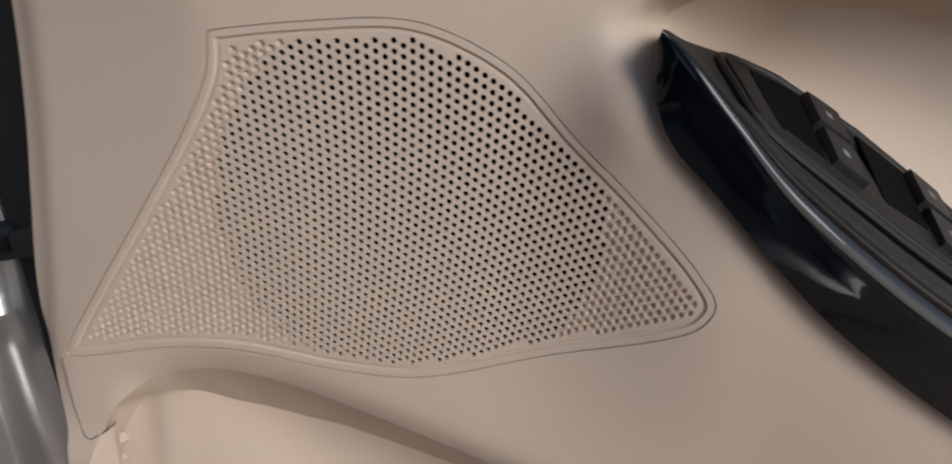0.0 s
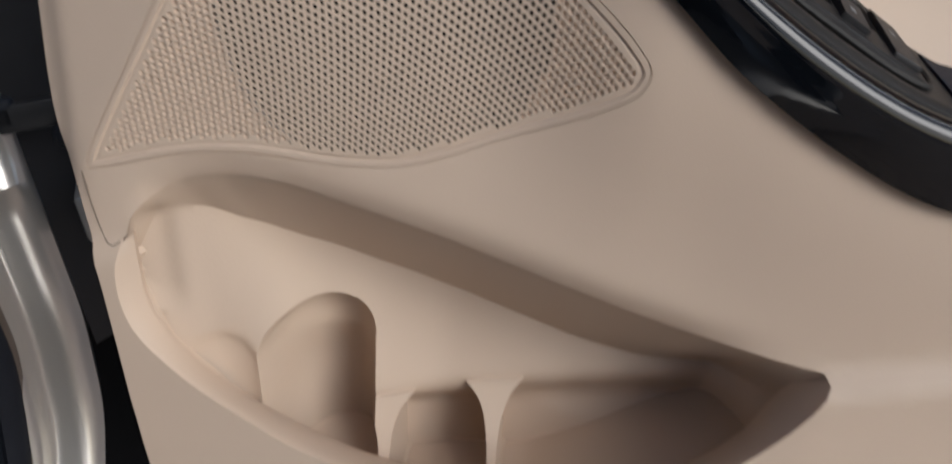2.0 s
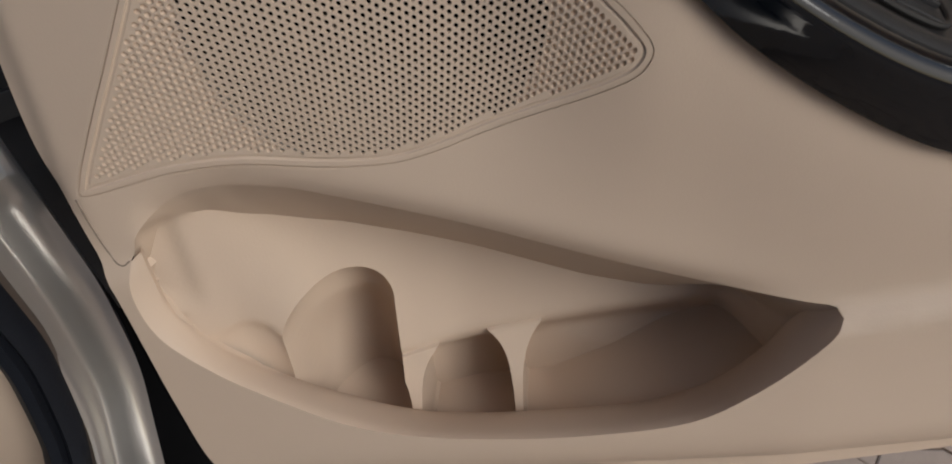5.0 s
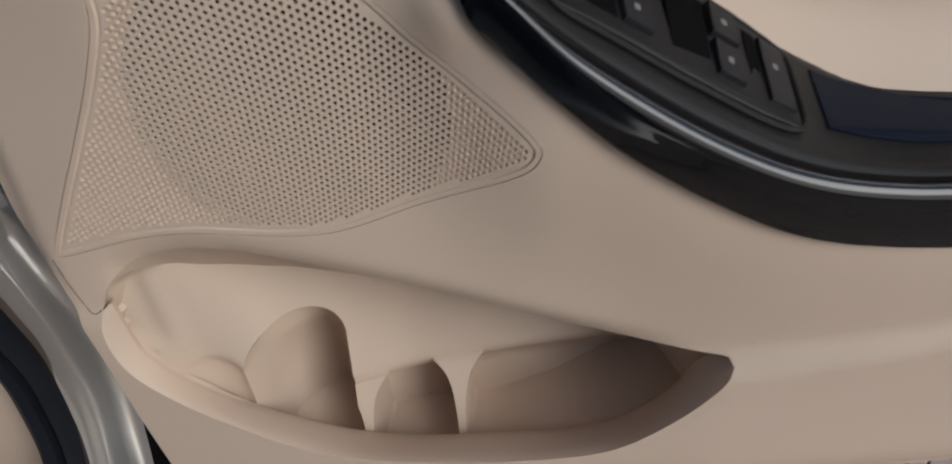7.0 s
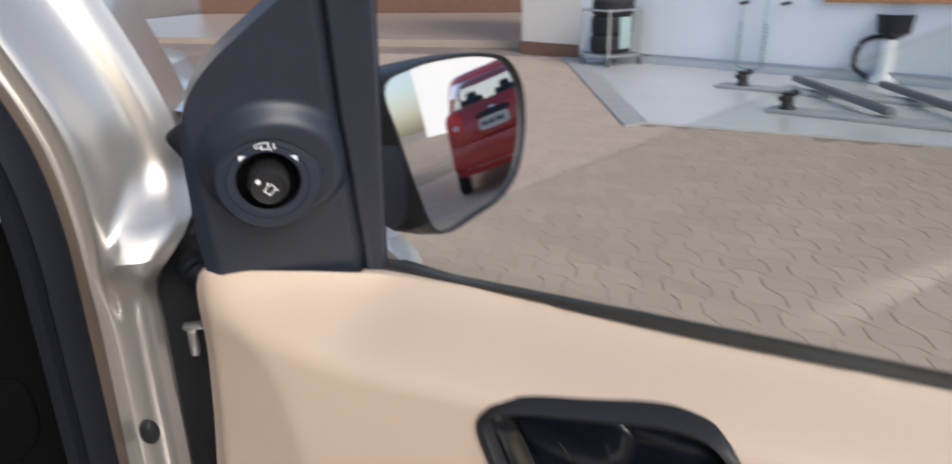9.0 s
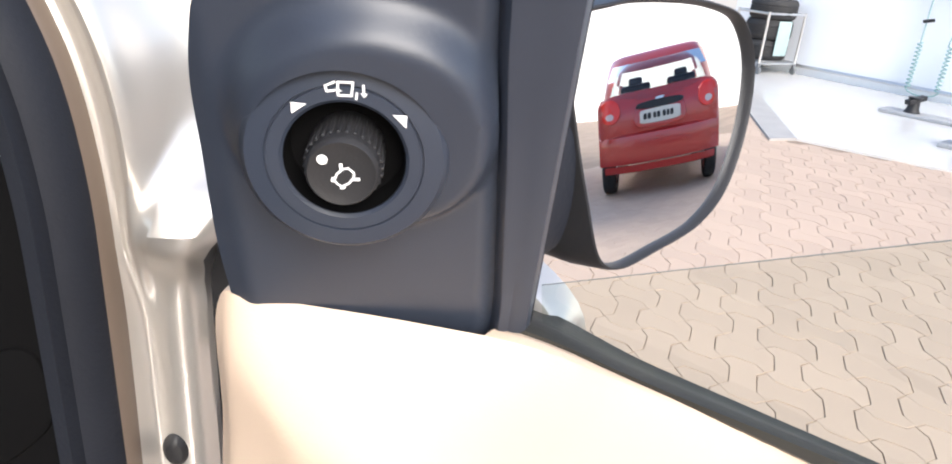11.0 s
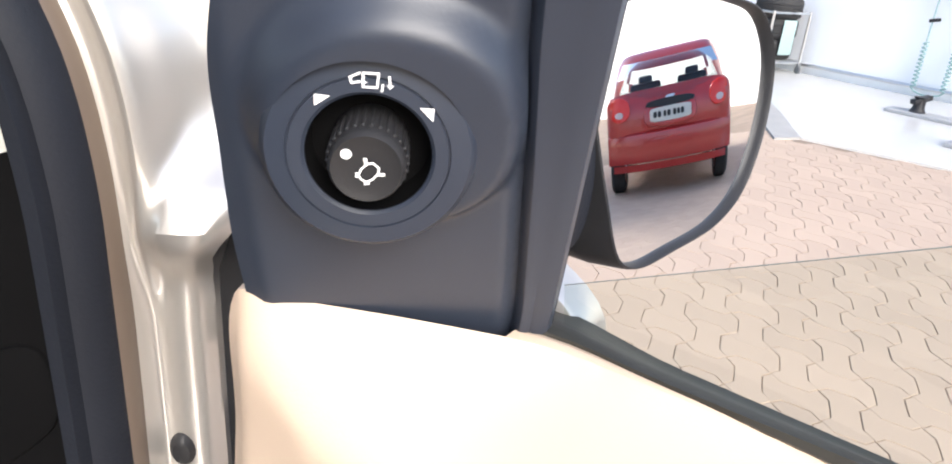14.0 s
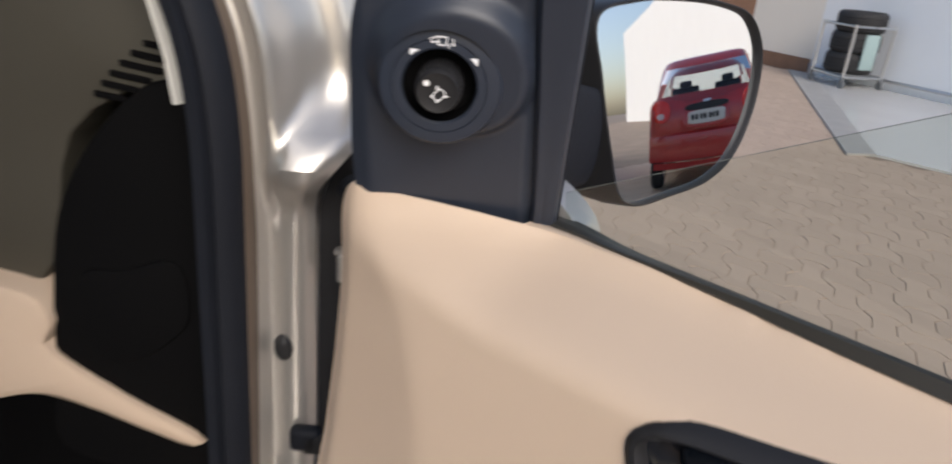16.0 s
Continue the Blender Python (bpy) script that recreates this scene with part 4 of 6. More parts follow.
# ---- wing mirror ----
MO, MN = Vector((0.182, 0.215, 0.90)), Vector((math.cos(radians(-15)) * math.cos(radians(8.5)), math.sin(radians(-15)) * math.cos(radians(8.5)), math.sin(radians(8.5))))
M1 = Vector((-MN.y, MN.x, 0)).normalized()
M2 = MN.cross(M1)
MIRROR_R = 2.0


def mir(u, v, h=0.0):
    u, v, h = (np.asarray(q, float) for q in (u, v, h))
    bulge = -((u - 0.055) ** 2 + (v - 0.064) ** 2) / (2 * MIRROR_R)
    return np.array(MO) + u[..., None] * np.array(M1) + v[..., None] * np.array(M2) + (h + bulge)[..., None] * np.array(MN)


mirror_loop = curve([(-0.022, 0.118), (0.010, 0.127), (0.050, 0.129), (0.100, 0.126), (0.132, 0.118), (0.147, 0.100), (0.149, 0.080), (0.141, 0.050), (0.122, 0.022), (0.095, 0.008),
                     (0.050, 0.002), (0.018, 0.000), (0.004, 0.006), (-0.008, 0.040), (-0.018, 0.085)], 120, True)
housing = new("wing_mirror")
housing.parent = door
mirror_loop = shrink(mirror_loop, -0.0016)
mv, mf = fill(mirror_loop, [], 0.004)
from_arrays("mirror_glass", mir(mv[:, 0], mv[:, 1]), mf, MIRROR, housing, "convex mirror glass")
rings = [mir(*shrink(mirror_loop, d).T, np.full(120, h)) for d, h in ((0.0005, -0.002), (0.0003, 0.0015), (-0.0004, 0.0035), (-0.0012, 0.0045), (-0.0022, 0.0040), (-0.0030, 0.001), (-0.0045, -0.02), (-0.003, -0.05), (0.010, -0.085), (0.03, -0.100))]
v, fc = strip(rings, True)
fc.append(tuple(9 * 120 + i for i in range(120)))
from_arrays("mirror_shell", v, fc, BLACK, housing, "black and silver mirror housing")
foot = []
for k, (x, y, z) in enumerate(((0.155, 0.115, 0.955), (0.160, 0.150, 0.948), (0.165, 0.195, 0.945))):
    foot.append([(x + 0.009 * math.cos(a) * (1 - 0.2 * k), y + 0.006 * math.cos(a), z + 0.045 * math.sin(a) * (1 - 0.15 * k)) for a in np.linspace(0, 2 * math.pi, 24, endpoint=False)])
v, fc = strip([np.array(r) for r in foot], True)
from_arrays("mirror_arm", v, fc, RUBBER, housing, "black mirror arm")
foot_v, foot_f = slab(curve([(0.10, 0.872), (0.192, 0.868), (0.202, 0.880), (0.199, 0.908), (0.16, 0.932), (0.10, 0.938)], 40, True), 0.022, lambda u, v, h: np.array((u, 0.158 - h, v)), 0.004)
from_arrays("mirror_foot", foot_v, foot_f, SILVER, housing, "champagne silver mirror foot on the door skin")

# ---- front body of the car, seen past the hinge edge ----
car = thing("silver_car", "champagne silver car body at the open door, with dark interior", "car")
QD, QM = np.array((-0.8, -0.6, 0.0)), np.array((0.6, -0.8, 0.0))


def jamb(q, c, z):
    q, c, z = np.broadcast_arrays(*(np.asarray(k, float) for k in (q, c, z)))
    p = q[..., None] * QD + c[..., None] * QM
    p[..., 2] = z
    return p


jz = np.linspace(0.10, 1.45, 110)
sweep = 0.16 * smooth01((0.42 - jz) / 0.36) ** 1.6
inner_q = sum(np.interp(jz + o, [0.1, 0.2, 0.3, 0.4, 0.9, 0.96, 1.0, 1.06, 1.15, 1.25, 1.45], [0.10, 0.055, 0.022, 0.010, 0.000, 0.003, 0.012, 0.036, 0.08, 0.125, 0.21]) for o in (-0.02, -0.01, 0, 0.01, 0.02)) / 5
wide = np.interp(jz, [0.1, 0.55, 0.83, 0.86, 0.90, 1.45], [0.050, 0.046, 0.044, 0.052, 0.085, 0.10])
ridge = 0.013 * np.exp(-(((jz - 0.545) / 0.015) ** 2))
upper = smooth01((jz - 0.842) / 0.030)
cols_ = []
profile_k = [-0.25, -0.12, 0.0, 0.06, 0.15, 0.35, 0.55, 0.75, 0.9, 1.0]
profile_c = [0.030, 0.030, 0.012, 0.002, 0.0, 0.002, 0.004, 0.003, -0.002, -0.012]
for k in list(np.linspace(-0.25, 0.0, 5)) + list(np.linspace(0.04, 1.0, 30)) + [1.02, 1.021]:
    dc = sum(np.interp(k + o, profile_k, profile_c) for o in (-0.08, -0.04, 0.0, 0.04, 0.08)) / 5 - (0.04 if k > 1.01 else 0) - (0.07 if k > 1.0205 else 0)
    roll = 0.026 * math.exp(-(((k - 0.20) / 0.15) ** 2))
    zl = 0.886 - 0.014 * k
    ledge = 0.034 * np.where(jz < zl, np.exp(-(((jz - zl) / 0.028) ** 2)), np.exp(-(((jz - zl) / 0.032) ** 2))) * smooth01((k - 0.02) / 0.40)
    bay = -0.022 * smooth01((k - 0.30) / 0.40) * smooth01((jz - 0.885) / 0.07)
    bulge = roll * smooth01((jz - 0.80) / 0.10)
    bulge = np.sqrt(bulge**2 + ledge**2) + bay
    cols_.append(jamb(inner_q - k * wide, -0.168 + dc + sweep + bulge + ridge * (k > 0.2) * (k < 0.99), jz))
v, fc = strip(cols_)
from_arrays("door_pillar", v, fc, SILVER, car, "champagne silver hinge pillar")
# roof, rear flank and closing sheets behind the opening
rc = np.linspace(-0.15, 2.6, 24)
roof_rows = [jamb(q, rc, z - 0.05 * ((rc - 1.1) / 1.5) ** 2) for q, z in ((0.17, 1.36), (0.16, 1.40), (0.19, 1.455), (0.40, 1.49), (0.78, 1.50), (1.16, 1.49), (1.42, 1.455), (1.45, 1.38), (1.40, 1.38), (0.78, 1.44), (0.18, 1.38), (0.13, 1.36))]
v, fc = strip(roof_rows)
from_arrays("roof", v, fc, SILVER, car, "champagne silver roof with pale lining")
bz = np.linspace(0.28, 1.40, 24)
bq = np.interp(bz, [0.28, 0.9, 1.4], [0.0, -0.01, 0.12])
v, fc = strip([jamb(bq + dq, c, bz) for dq, c in ((0.07, 1.00), (0.01, 0.99), (0.0, 1.01), (0.0, 1.12), (0.06, 1.13))])
from_arrays("centre_pillar", v, fc, BLACK, car, "black centre pillar")
fz = np.array((0.24, 0.30, 0.50, 0.75, 0.88, 0.91))
v, fc = strip([jamb(np.array((-0.01, -0.05, -0.07, -0.065, -0.03, 0.0)), c, fz) for c in (1.10, 1.5, 1.9, 2.3, 2.7)])
from_arrays("rear_door", v, fc, SILVER, car, "champagne silver rear door")
# two unseen black sheets, added to close the cabin and keep it dark
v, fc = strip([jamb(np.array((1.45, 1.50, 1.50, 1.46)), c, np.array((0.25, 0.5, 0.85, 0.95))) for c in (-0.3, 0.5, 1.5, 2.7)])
from_arrays("far_side", v, fc, BLACK, car, "unseen black sheet closing the far side of the cabin")
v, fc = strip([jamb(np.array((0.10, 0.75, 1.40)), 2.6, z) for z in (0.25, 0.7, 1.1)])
from_arrays("rear_bench", v, fc, BLACK, car, "unseen black sheet closing the rear of the cabin")
# gap behind the hinge edge: a near-black sheet drawn in place of shade
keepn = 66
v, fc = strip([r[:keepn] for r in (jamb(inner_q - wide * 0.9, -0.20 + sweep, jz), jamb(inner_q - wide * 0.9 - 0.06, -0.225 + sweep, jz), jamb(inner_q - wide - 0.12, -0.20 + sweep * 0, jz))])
from_arrays("hinge_gap", v, fc, DARK, car, "near-black sheet for the shade behind the hinge pillar")
# weatherstrip: two soft lips along the opening
sealq = sum(np.interp(jz + o, [0.1, 0.2, 0.3, 0.4, 0.9, 0.96, 1.0, 1.06, 1.15, 1.25, 1.45], [0.150, 0.105, 0.065, 0.046, 0.034, 0.038, 0.047, 0.071, 0.115, 0.16, 0.245]) for o in (-0.02, -0.01, 0, 0.01, 0.02)) / 5
rows_ = []
for dq, dc in ((-0.028, -0.040), (-0.026, -0.012), (-0.016, 0.0), (-0.004, 0.004), (0.000, -0.002), (0.004, 0.006), (0.012, 0.004), (0.016, -0.006), (0.017, -0.06)):
    rows_.append(jamb(sealq - 0.010 + np.where(dq < 0, dq * 0.75, dq * 1.1), -0.124 + dc + sweep, jz))
v, fc = strip(rows_)
from_arrays("weatherstrip", v, fc, RUBBER, car, "black rubber door weatherstrip")
# pillar's inner return: shade and beige reflection put into a brown-grey strip
return_rows = [jamb(sealq - 0.028 + dq, -0.138 + dc + sweep, jz) for dq, dc in ((0.006, -0.012), (0.002, -0.001), (-0.001, 0.0005), (-0.004, -0.004), (-0.006, -0.016), (-0.007, -0.030))]
v, fc = strip(return_rows)
from_arrays("seal_flange", v, fc, mat("shaded_return_brown_grey", (0.13, 0.10, 0.078), 0.4, vary=0.08, vary_scale=20, bump=0.1, bump_scale=300), car, "brown-grey strip for the pillar's shaded return beside the weatherstrip")
# pillar trim, off-white, above the dash
tz = np.linspace(0.925, 1.45, 30)
tq = np.interp(tz, [0.925, 0.96, 1.0, 1.06, 1.15, 1.25, 1.45], [0.050, 0.054, 0.063, 0.087, 0.131, 0.176, 0.261])
v, fc = strip([jamb(tq - 0.006, -0.145, tz), jamb(tq - 0.001, -0.129, tz), jamb(tq + 0.002, -0.130, tz), jamb(tq + 0.004, -0.15, tz), jamb(tq + 0.006, -0.22, tz)])
from_arrays("pillar_trim", v, fc + [tuple(30 * i for i in range(5))], WHITETRIM, car, "off-white windscreen pillar trim")


def body_slab(name, outline, c0, c1, material, label="", n=48, bevel=0.006, smooth_line=True):
    o = curve(outline, n, True) if smooth_line else np.array(outline)
    v, fc = slab(o, c1 - c0, lambda q, z, h: jamb(q, c0 + h, z), bevel)
    return from_arrays(name, v, fc, material, car, label)


# cabin shade is put into the near-black of dash end, fuse cover and footwell
body_slab("dash_end", [(0.045, 0.52), (0.045, 0.80), (0.06, 0.915), (0.10, 0.925), (0.16, 0.875), (0.205, 0.80), (0.225, 0.71), (0.235, 0.62), (0.24, 0.52)], -0.50, -0.205, DARK, "dashboard end cover, near-black in place of cabin shade")
body_slab("dash_top", [(0.04, 0.90), (0.05, 0.975), (0.20, 1.00), (0.50, 1.00), (0.9, 0.98), (0.9, 0.72), (0.45, 0.70), (0.25, 0.705), (0.19, 0.87), (0.11, 0.915)], -0.56, -0.225, DASHGREY, "olive grey dashboard", 64)
body_slab("lower_dash", [(0.262, 0.716), (0.232, 0.702), (0.224, 0.675), (0.236, 0.655), (0.17, 0.602), (0.090, 0.555), (0.084, 0.546), (0.095, 0.541), (0.14, 0.556), (0.20, 0.580), (0.25, 0.592), (0.33, 0.572), (0.45, 0.56), (0.45, 0.715)], -0.36, -0.196, BEIGE_POCKET, "beige lower dashboard trim", 70, 0.008)
body_slab("fuse_cover", [(0.094, 0.752), (0.088, 0.735), (0.091, 0.690), (0.105, 0.672), (0.150, 0.640), (0.190, 0.640), (0.190, 0.735), (0.150, 0.742), (0.105, 0.757)], -0.208, -0.201, DARK, "black fuse box cover, darkened further for cabin shade", 44, 0.004)
body_slab("footwell", [(0.04, 0.1), (0.04, 0.60), (0.9, 0.60), (0.9, 0.1)], -0.70, -0.42, DARK, "near-black block in place of the shade under the dashboard", 40, 0.01, False)
body_slab("kick_panel", [(0.10, 0.12), (0.085, 0.25), (0.060, 0.36), (0.05, 0.47), (0.075, 0.50), (0.16, 0.44), (0.22, 0.30), (0.24, 0.12)], -0.30, -0.172, BEIGE_POCKET, "beige kick panel", 40, 0.006)
# demister slots: solid near-black bars stand for the shade in the openings
for i in range(7):
    t = i / 6
    q0, z0 = 0.152 - 0.062 * t, 0.904 + 0.056 * t
    bm = box_bm((0.020 + 0.018 * math.sin(math.pi * (0.15 + 0.7 * t)), 0.004, 0.0058), 0.0012, Matrix.Translation(Vector(jamb(q0, -0.2235, z0))) @ Matrix.Rotation(math.atan2(-0.6, -0.8), 4, "Z") @ Matrix.Rotation(radians(-8), 4, "Y"), 1)
    part("vent_slot", bm, DARK, car, "near-black bar for the shade in a demister slot")
bm = lathe([(0.0, 0.007), (0.006, 0.006), (0.009, 0.002), (0.0095, 0.0)], Matrix.Translation(Vector(jamb(-0.014, -0.166, 0.697))) @ Matrix.Rotation(math.atan2(-0.8, 0.6), 4, "Z") @ Matrix.Rotation(radians(90), 4, "Y") @ Matrix.Diagonal((1.5, 1.0, 1, 1)), 20)
part("trim_clip", bm, BLACK, car, "black plastic plug in the pillar")
for q, z in ((-0.095, 0.895), (-0.075, 0.58)):
    bm = lathe([(0.0, 0.012), (0.007, 0.011), (0.010, 0.006), (0.010, 0.0)], Matrix.Translation(Vector(jamb(q, -0.150, z))) @ Matrix.Rotation(math.atan2(-0.8, 0.6), 4, "Z") @ Matrix.Rotation(radians(90), 4, "Y"), 16)
    part("bump_stop", bm, RUBBER, car, "black rubber stop")
for z in (0.50,):
    hinge = part("door_hinge", box_bm((0.022, 0.035, 0.045), 0.005, Matrix.Translation(Vector(jamb(-0.075, -0.175, z))) @ Matrix.Rotation(radians(30), 4, "Z")), SILVER, car, "painted steel door hinge")
    v, fc = tube([Vector(jamb(-0.085, -0.150, z - 0.035)), Vector(jamb(-0.085, -0.150, z + 0.035))], 0.009, 14)
    from_arrays("hinge_pin", v, fc, GREYMETAL, hinge)
v, fc = tube(curve([Vector(jamb(-0.070, -0.195, 0.850)), Vector(jamb(-0.086, -0.168, 0.840)), Vector(jamb(-0.096, -0.158, 0.820)), Vector(jamb(-0.104, -0.170, 0.798))], 40), 0.0125 + 0.0018 * np.sin(np.arange(40) * 1.3), 12)
from_arrays("cable_boot", v, fc, RUBBER, car, "ribbed black rubber cable boot")
JROT = Matrix.Rotation(math.atan2(-0.6, -0.8), 4, "Z")
bracket = part("hinge_bracket", box_bm((0.030, 0.010, 0.006), 0.002, Matrix.Translation(Vector(jamb(-0.074, -0.176, 0.795))) @ JROT), SILVER, car, "painted steel bracket of the upper hinge")
part("bracket_tab", box_bm((0.008, 0.012, 0.026), 0.002, Matrix.Translation(Vector(jamb(-0.066, -0.174, 0.780))) @ JROT), SILVER, bracket)
part("bracket_bolt", lathe([(0.0, 0.006), (0.005, 0.006), (0.006, 0.004), (0.006, 0.0)], Matrix.Translation(Vector(jamb(-0.080, -0.170, 0.797))), 12), GREYMETAL, bracket)
strap = part("check_strap", box_bm((0.085, 0.008, 0.022), 0.003, Matrix.Translation(Vector(jamb(-0.075, -0.156, 0.597))) @ JROT), BLACK, car, "black door check strap")
part("strap_boot", box_bm((0.030, 0.016, 0.026), 0.006, Matrix.Translation(Vector(jamb(-0.034, -0.160, 0.600))) @ JROT, 3), RUBBER, strap, "black rubber boot")
part("cowl_corner", box_bm((0.022, 0.020, 0.034), 0.006, Matrix.Translation(Vector(jamb(-0.094, -0.158, 0.968))) @ JROT @ Matrix.Rotation(radians(32), 4, "Y"), 3), RUBBER, car, "black rubber cowl corner")
# inner wing behind the hinge edge: silver paint in shade, coloured black for it
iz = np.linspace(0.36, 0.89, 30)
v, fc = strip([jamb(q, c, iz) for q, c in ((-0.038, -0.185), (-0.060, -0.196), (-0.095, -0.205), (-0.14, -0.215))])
from_arrays("inner_wing", v, fc, BLACK, car, "silver inner wing panel, its shade put into a black colour")
# wing and bonnet edge beyond the pillar
wing_rows = []
for c, zt, ql in ((-0.22, 0.995, -0.12), (-0.5, 1.0, -0.10), (-0.9, 0.985, -0.04), (-1.25, 0.94, 0.05), (-1.5, 0.85, 0.15)):
    wing_rows.append(np.array([jamb(q, c, z) for q, z in ((1.43, zt - 0.03), (1.30, zt + 0.01), (0.85, zt + 0.035), (ql + 0.5, zt + 0.028), (ql + 0.22, zt + 0.018), (ql + 0.10, zt + 0.008), (ql + 0.03, zt - 0.012), (ql, zt - 0.07), (ql - 0.01, zt - 0.25), (ql, 0.45))]))
v, fc = strip(wing_rows)
from_arrays("front_wing", v, fc, SILVER, car, "champagne silver front wing and bonnet")
from_arrays("windscreen", *strip([jamb(q, c, z) for q, c, z in ((np.linspace(0.06, 1.42, 12), -0.62, 1.00), (np.linspace(0.10, 1.40, 12), -0.36, 1.20), (np.linspace(0.14, 1.38, 12), -0.12, 1.375))]), CARGLASS, car, "tinted windscreen")
# sill and floor under the opening
v, fc = strip([jamb(q, np.linspace(0.03, 1.6, 20), z) for q, z in ((-0.03, 0.12), (-0.05, 0.20), (-0.04, 0.30), (0.0, 0.33), (0.06, 0.33), (0.075, 0.28), (0.8, 0.27))])
from_arrays("door_sill", v, [q[::-1] for q in fc], SILVER, car, "champagne silver door sill")
wheel_m = Matrix.Translation(Vector(jamb(0.06, -0.75, 0.29))) @ Matrix.Rotation(math.atan2(-0.6, -0.8), 4, "Z") @ Matrix.Rotation(radians(90), 4, "Y")
part("front_wheel", lathe([(0.0, 0.05), (0.17, 0.06), (0.19, 0.085), (0.27, 0.095), (0.288, 0.07), (0.29, 0.0), (0.288, -0.07), (0.27, -0.095), (0.0, -0.09)], wheel_m, 36), TYRE, car, "black front tyre")


seat = thing("front_seat", "dark cloth front seat inside the car", "car seat")
SEATM = Matrix(((QD[0], -QM[0], 0, 0), (QD[1], -QM[1], 0, 0), (0, 0, 1, 0), (0, 0, 0, 1)))
SEATCLOTH = mat("dark_seat_cloth", (0.055, 0.05, 0.046), 0.85, bump=0.4, bump_scale=400, vary=0.15)
part("cushion", box_bm((0.50, 0.52, 0.18), 0.06, SEATM @ Matrix.Translation((0.42, -0.62, 0.50)), 4), SEATCLOTH, seat)
part("backrest", box_bm((0.50, 0.16, 0.66), 0.06, SEATM @ Matrix.Translation((0.42, -0.95, 0.86)) @ Matrix.Rotation(radians(14), 4, "X"), 4), SEATCLOTH, seat)
part("headrest", box_bm((0.26, 0.10, 0.18), 0.045, SEATM @ Matrix.Translation((0.42, -1.08, 1.27)), 4), SEATCLOTH, seat)
part("seat_base", box_bm((0.40, 0.44, 0.16), 0.02, SEATM @ Matrix.Translation((0.42, -0.62, 0.345))), BLACK, seat)


# ---- ground and workshop ----
def plate(name, pts, z0, z1, material, label, category):
    bm = bmesh.new()
    lo = [bm.verts.new((x, y, z0)) for x, y in pts]
    hi = [bm.verts.new((x, y, z1)) for x, y in pts]
    n = len(pts)
    bm.faces.new(hi)
    bm.faces.new(lo[::-1])
    for i in range(n):
        bm.faces.new((lo[i], lo[(i + 1) % n], hi[(i + 1) % n], hi[i]))
    bmesh.ops.recalc_face_normals(bm, faces=bm.faces)
    return tagged(part(name, bm, material, None, "", False), label, category, kind="structure")


plate("ground", [(-300, -300), (300, -300), (300, 300), (-300, 300)], -0.6, -0.0042, SAND, "sandy bed under the paved forecourt", "ground")
plate("workshop_floor", [(-0.26, 4.82), (1.4, 4.60), (2.3, 4.42), (3.4, 4.20), (3.75, 5.94), (-1.55, 8.36)], -0.2, 0.012, EPOXY, "pale grey epoxy workshop floor", "floor")
plate("floor_edging", [(-0.40, 4.66), (-0.262, 4.818), (-1.552, 8.362), (-1.85, 8.44)], -0.2, 0.014, EDGEGREY, "grey concrete edging strip", "floor edging")


def upright(name, a, b, z0, z1, thick, material, label, category):
    a, b = np.array(a, float), np.array(b, float)
    t = (b - a) / np.linalg.norm(b - a)
    n = np.array((-t[1], t[0])) * thick
    return plate(name, [tuple(a), tuple(b), tuple(b + n), tuple(a + n)], z0, z1, material, label, category)


W0, W1 = np.array((-1.62, 8.42)), np.array((3.80, 5.935))
WT = (W1 - W0) / np.linalg.norm(W1 - W0)
WN = np.array((WT[1], -WT[0]))


def wall_at(s, out=0.0, z=0.0):
    p = W0 + WT * s + WN * out
    return Vector((p[0], p[1], z))


upright("wall_north", W0, W1, -0.1, 3.6, 0.2, WALLPAINT, "pale blue painted workshop wall", "wall")
upright("wall_west", (-2.5, 8.83), W0 - WT * 0.002, -0.1, 3.6, 0.2, CREAMWALL, "cream painted wall end", "wall")
upright("skirting", (-2.52, 8.80), W0 + WN * 0.03 - WT * 0.01, -0.1, 0.16, 0.029, BROWNSTONE, "dark brown stone skirting", "skirting")
upright("wall_east", (5.2, 1.2), (14.0, 3.2), -0.1, 3.6, 0.2, CREAMWALL, "cream painted wall across the yard", "wall")
upright("wall_return", (-2.5, 11.8), (-2.5, 9.04), -0.1, 3.6, 0.2, CREAMWALL, "cream painted side wall", "wall")
plate("porch", [(-14, 9.4), (-2.72, 9.4), (-2.72, 15.5), (-14, 15.5)], -0.1, 0.10, GRANITE, "tan granite porch floor", "floor")
upright("wall_porch", (-14, 15.6), (-2.6, 15.6), -0.1, 3.6, 0.2, BROWNSTONE, "dark brown back wall of the porch", "wall")
# added tall white wall: gives the wing mirror the white of a hazy sky
upright("wall_yard", (2.0, 13.0), (46.0, 26.9), -0.1, 8.5, 0.3, mat("white_sky_stand_in", (0.80, 0.80, 0.79), 0.7, bump=0.2, bump_scale=20, vary=0.03, vary_scale=0.6), "added white wall standing in for bright sky in the mirror", "wall")
pipe_v, pipe_f = tube([wall_at(0.02, 0.035, 0.10), wall_at(3.0, 0.035, 0.10), wall_at(5.9, 0.035, 0.10)], 0.018, 8)
tagged(from_arrays("wall_pipe", pipe_v, pipe_f, CHROME, None), "pale metal pipe along the wall foot", "pipe")

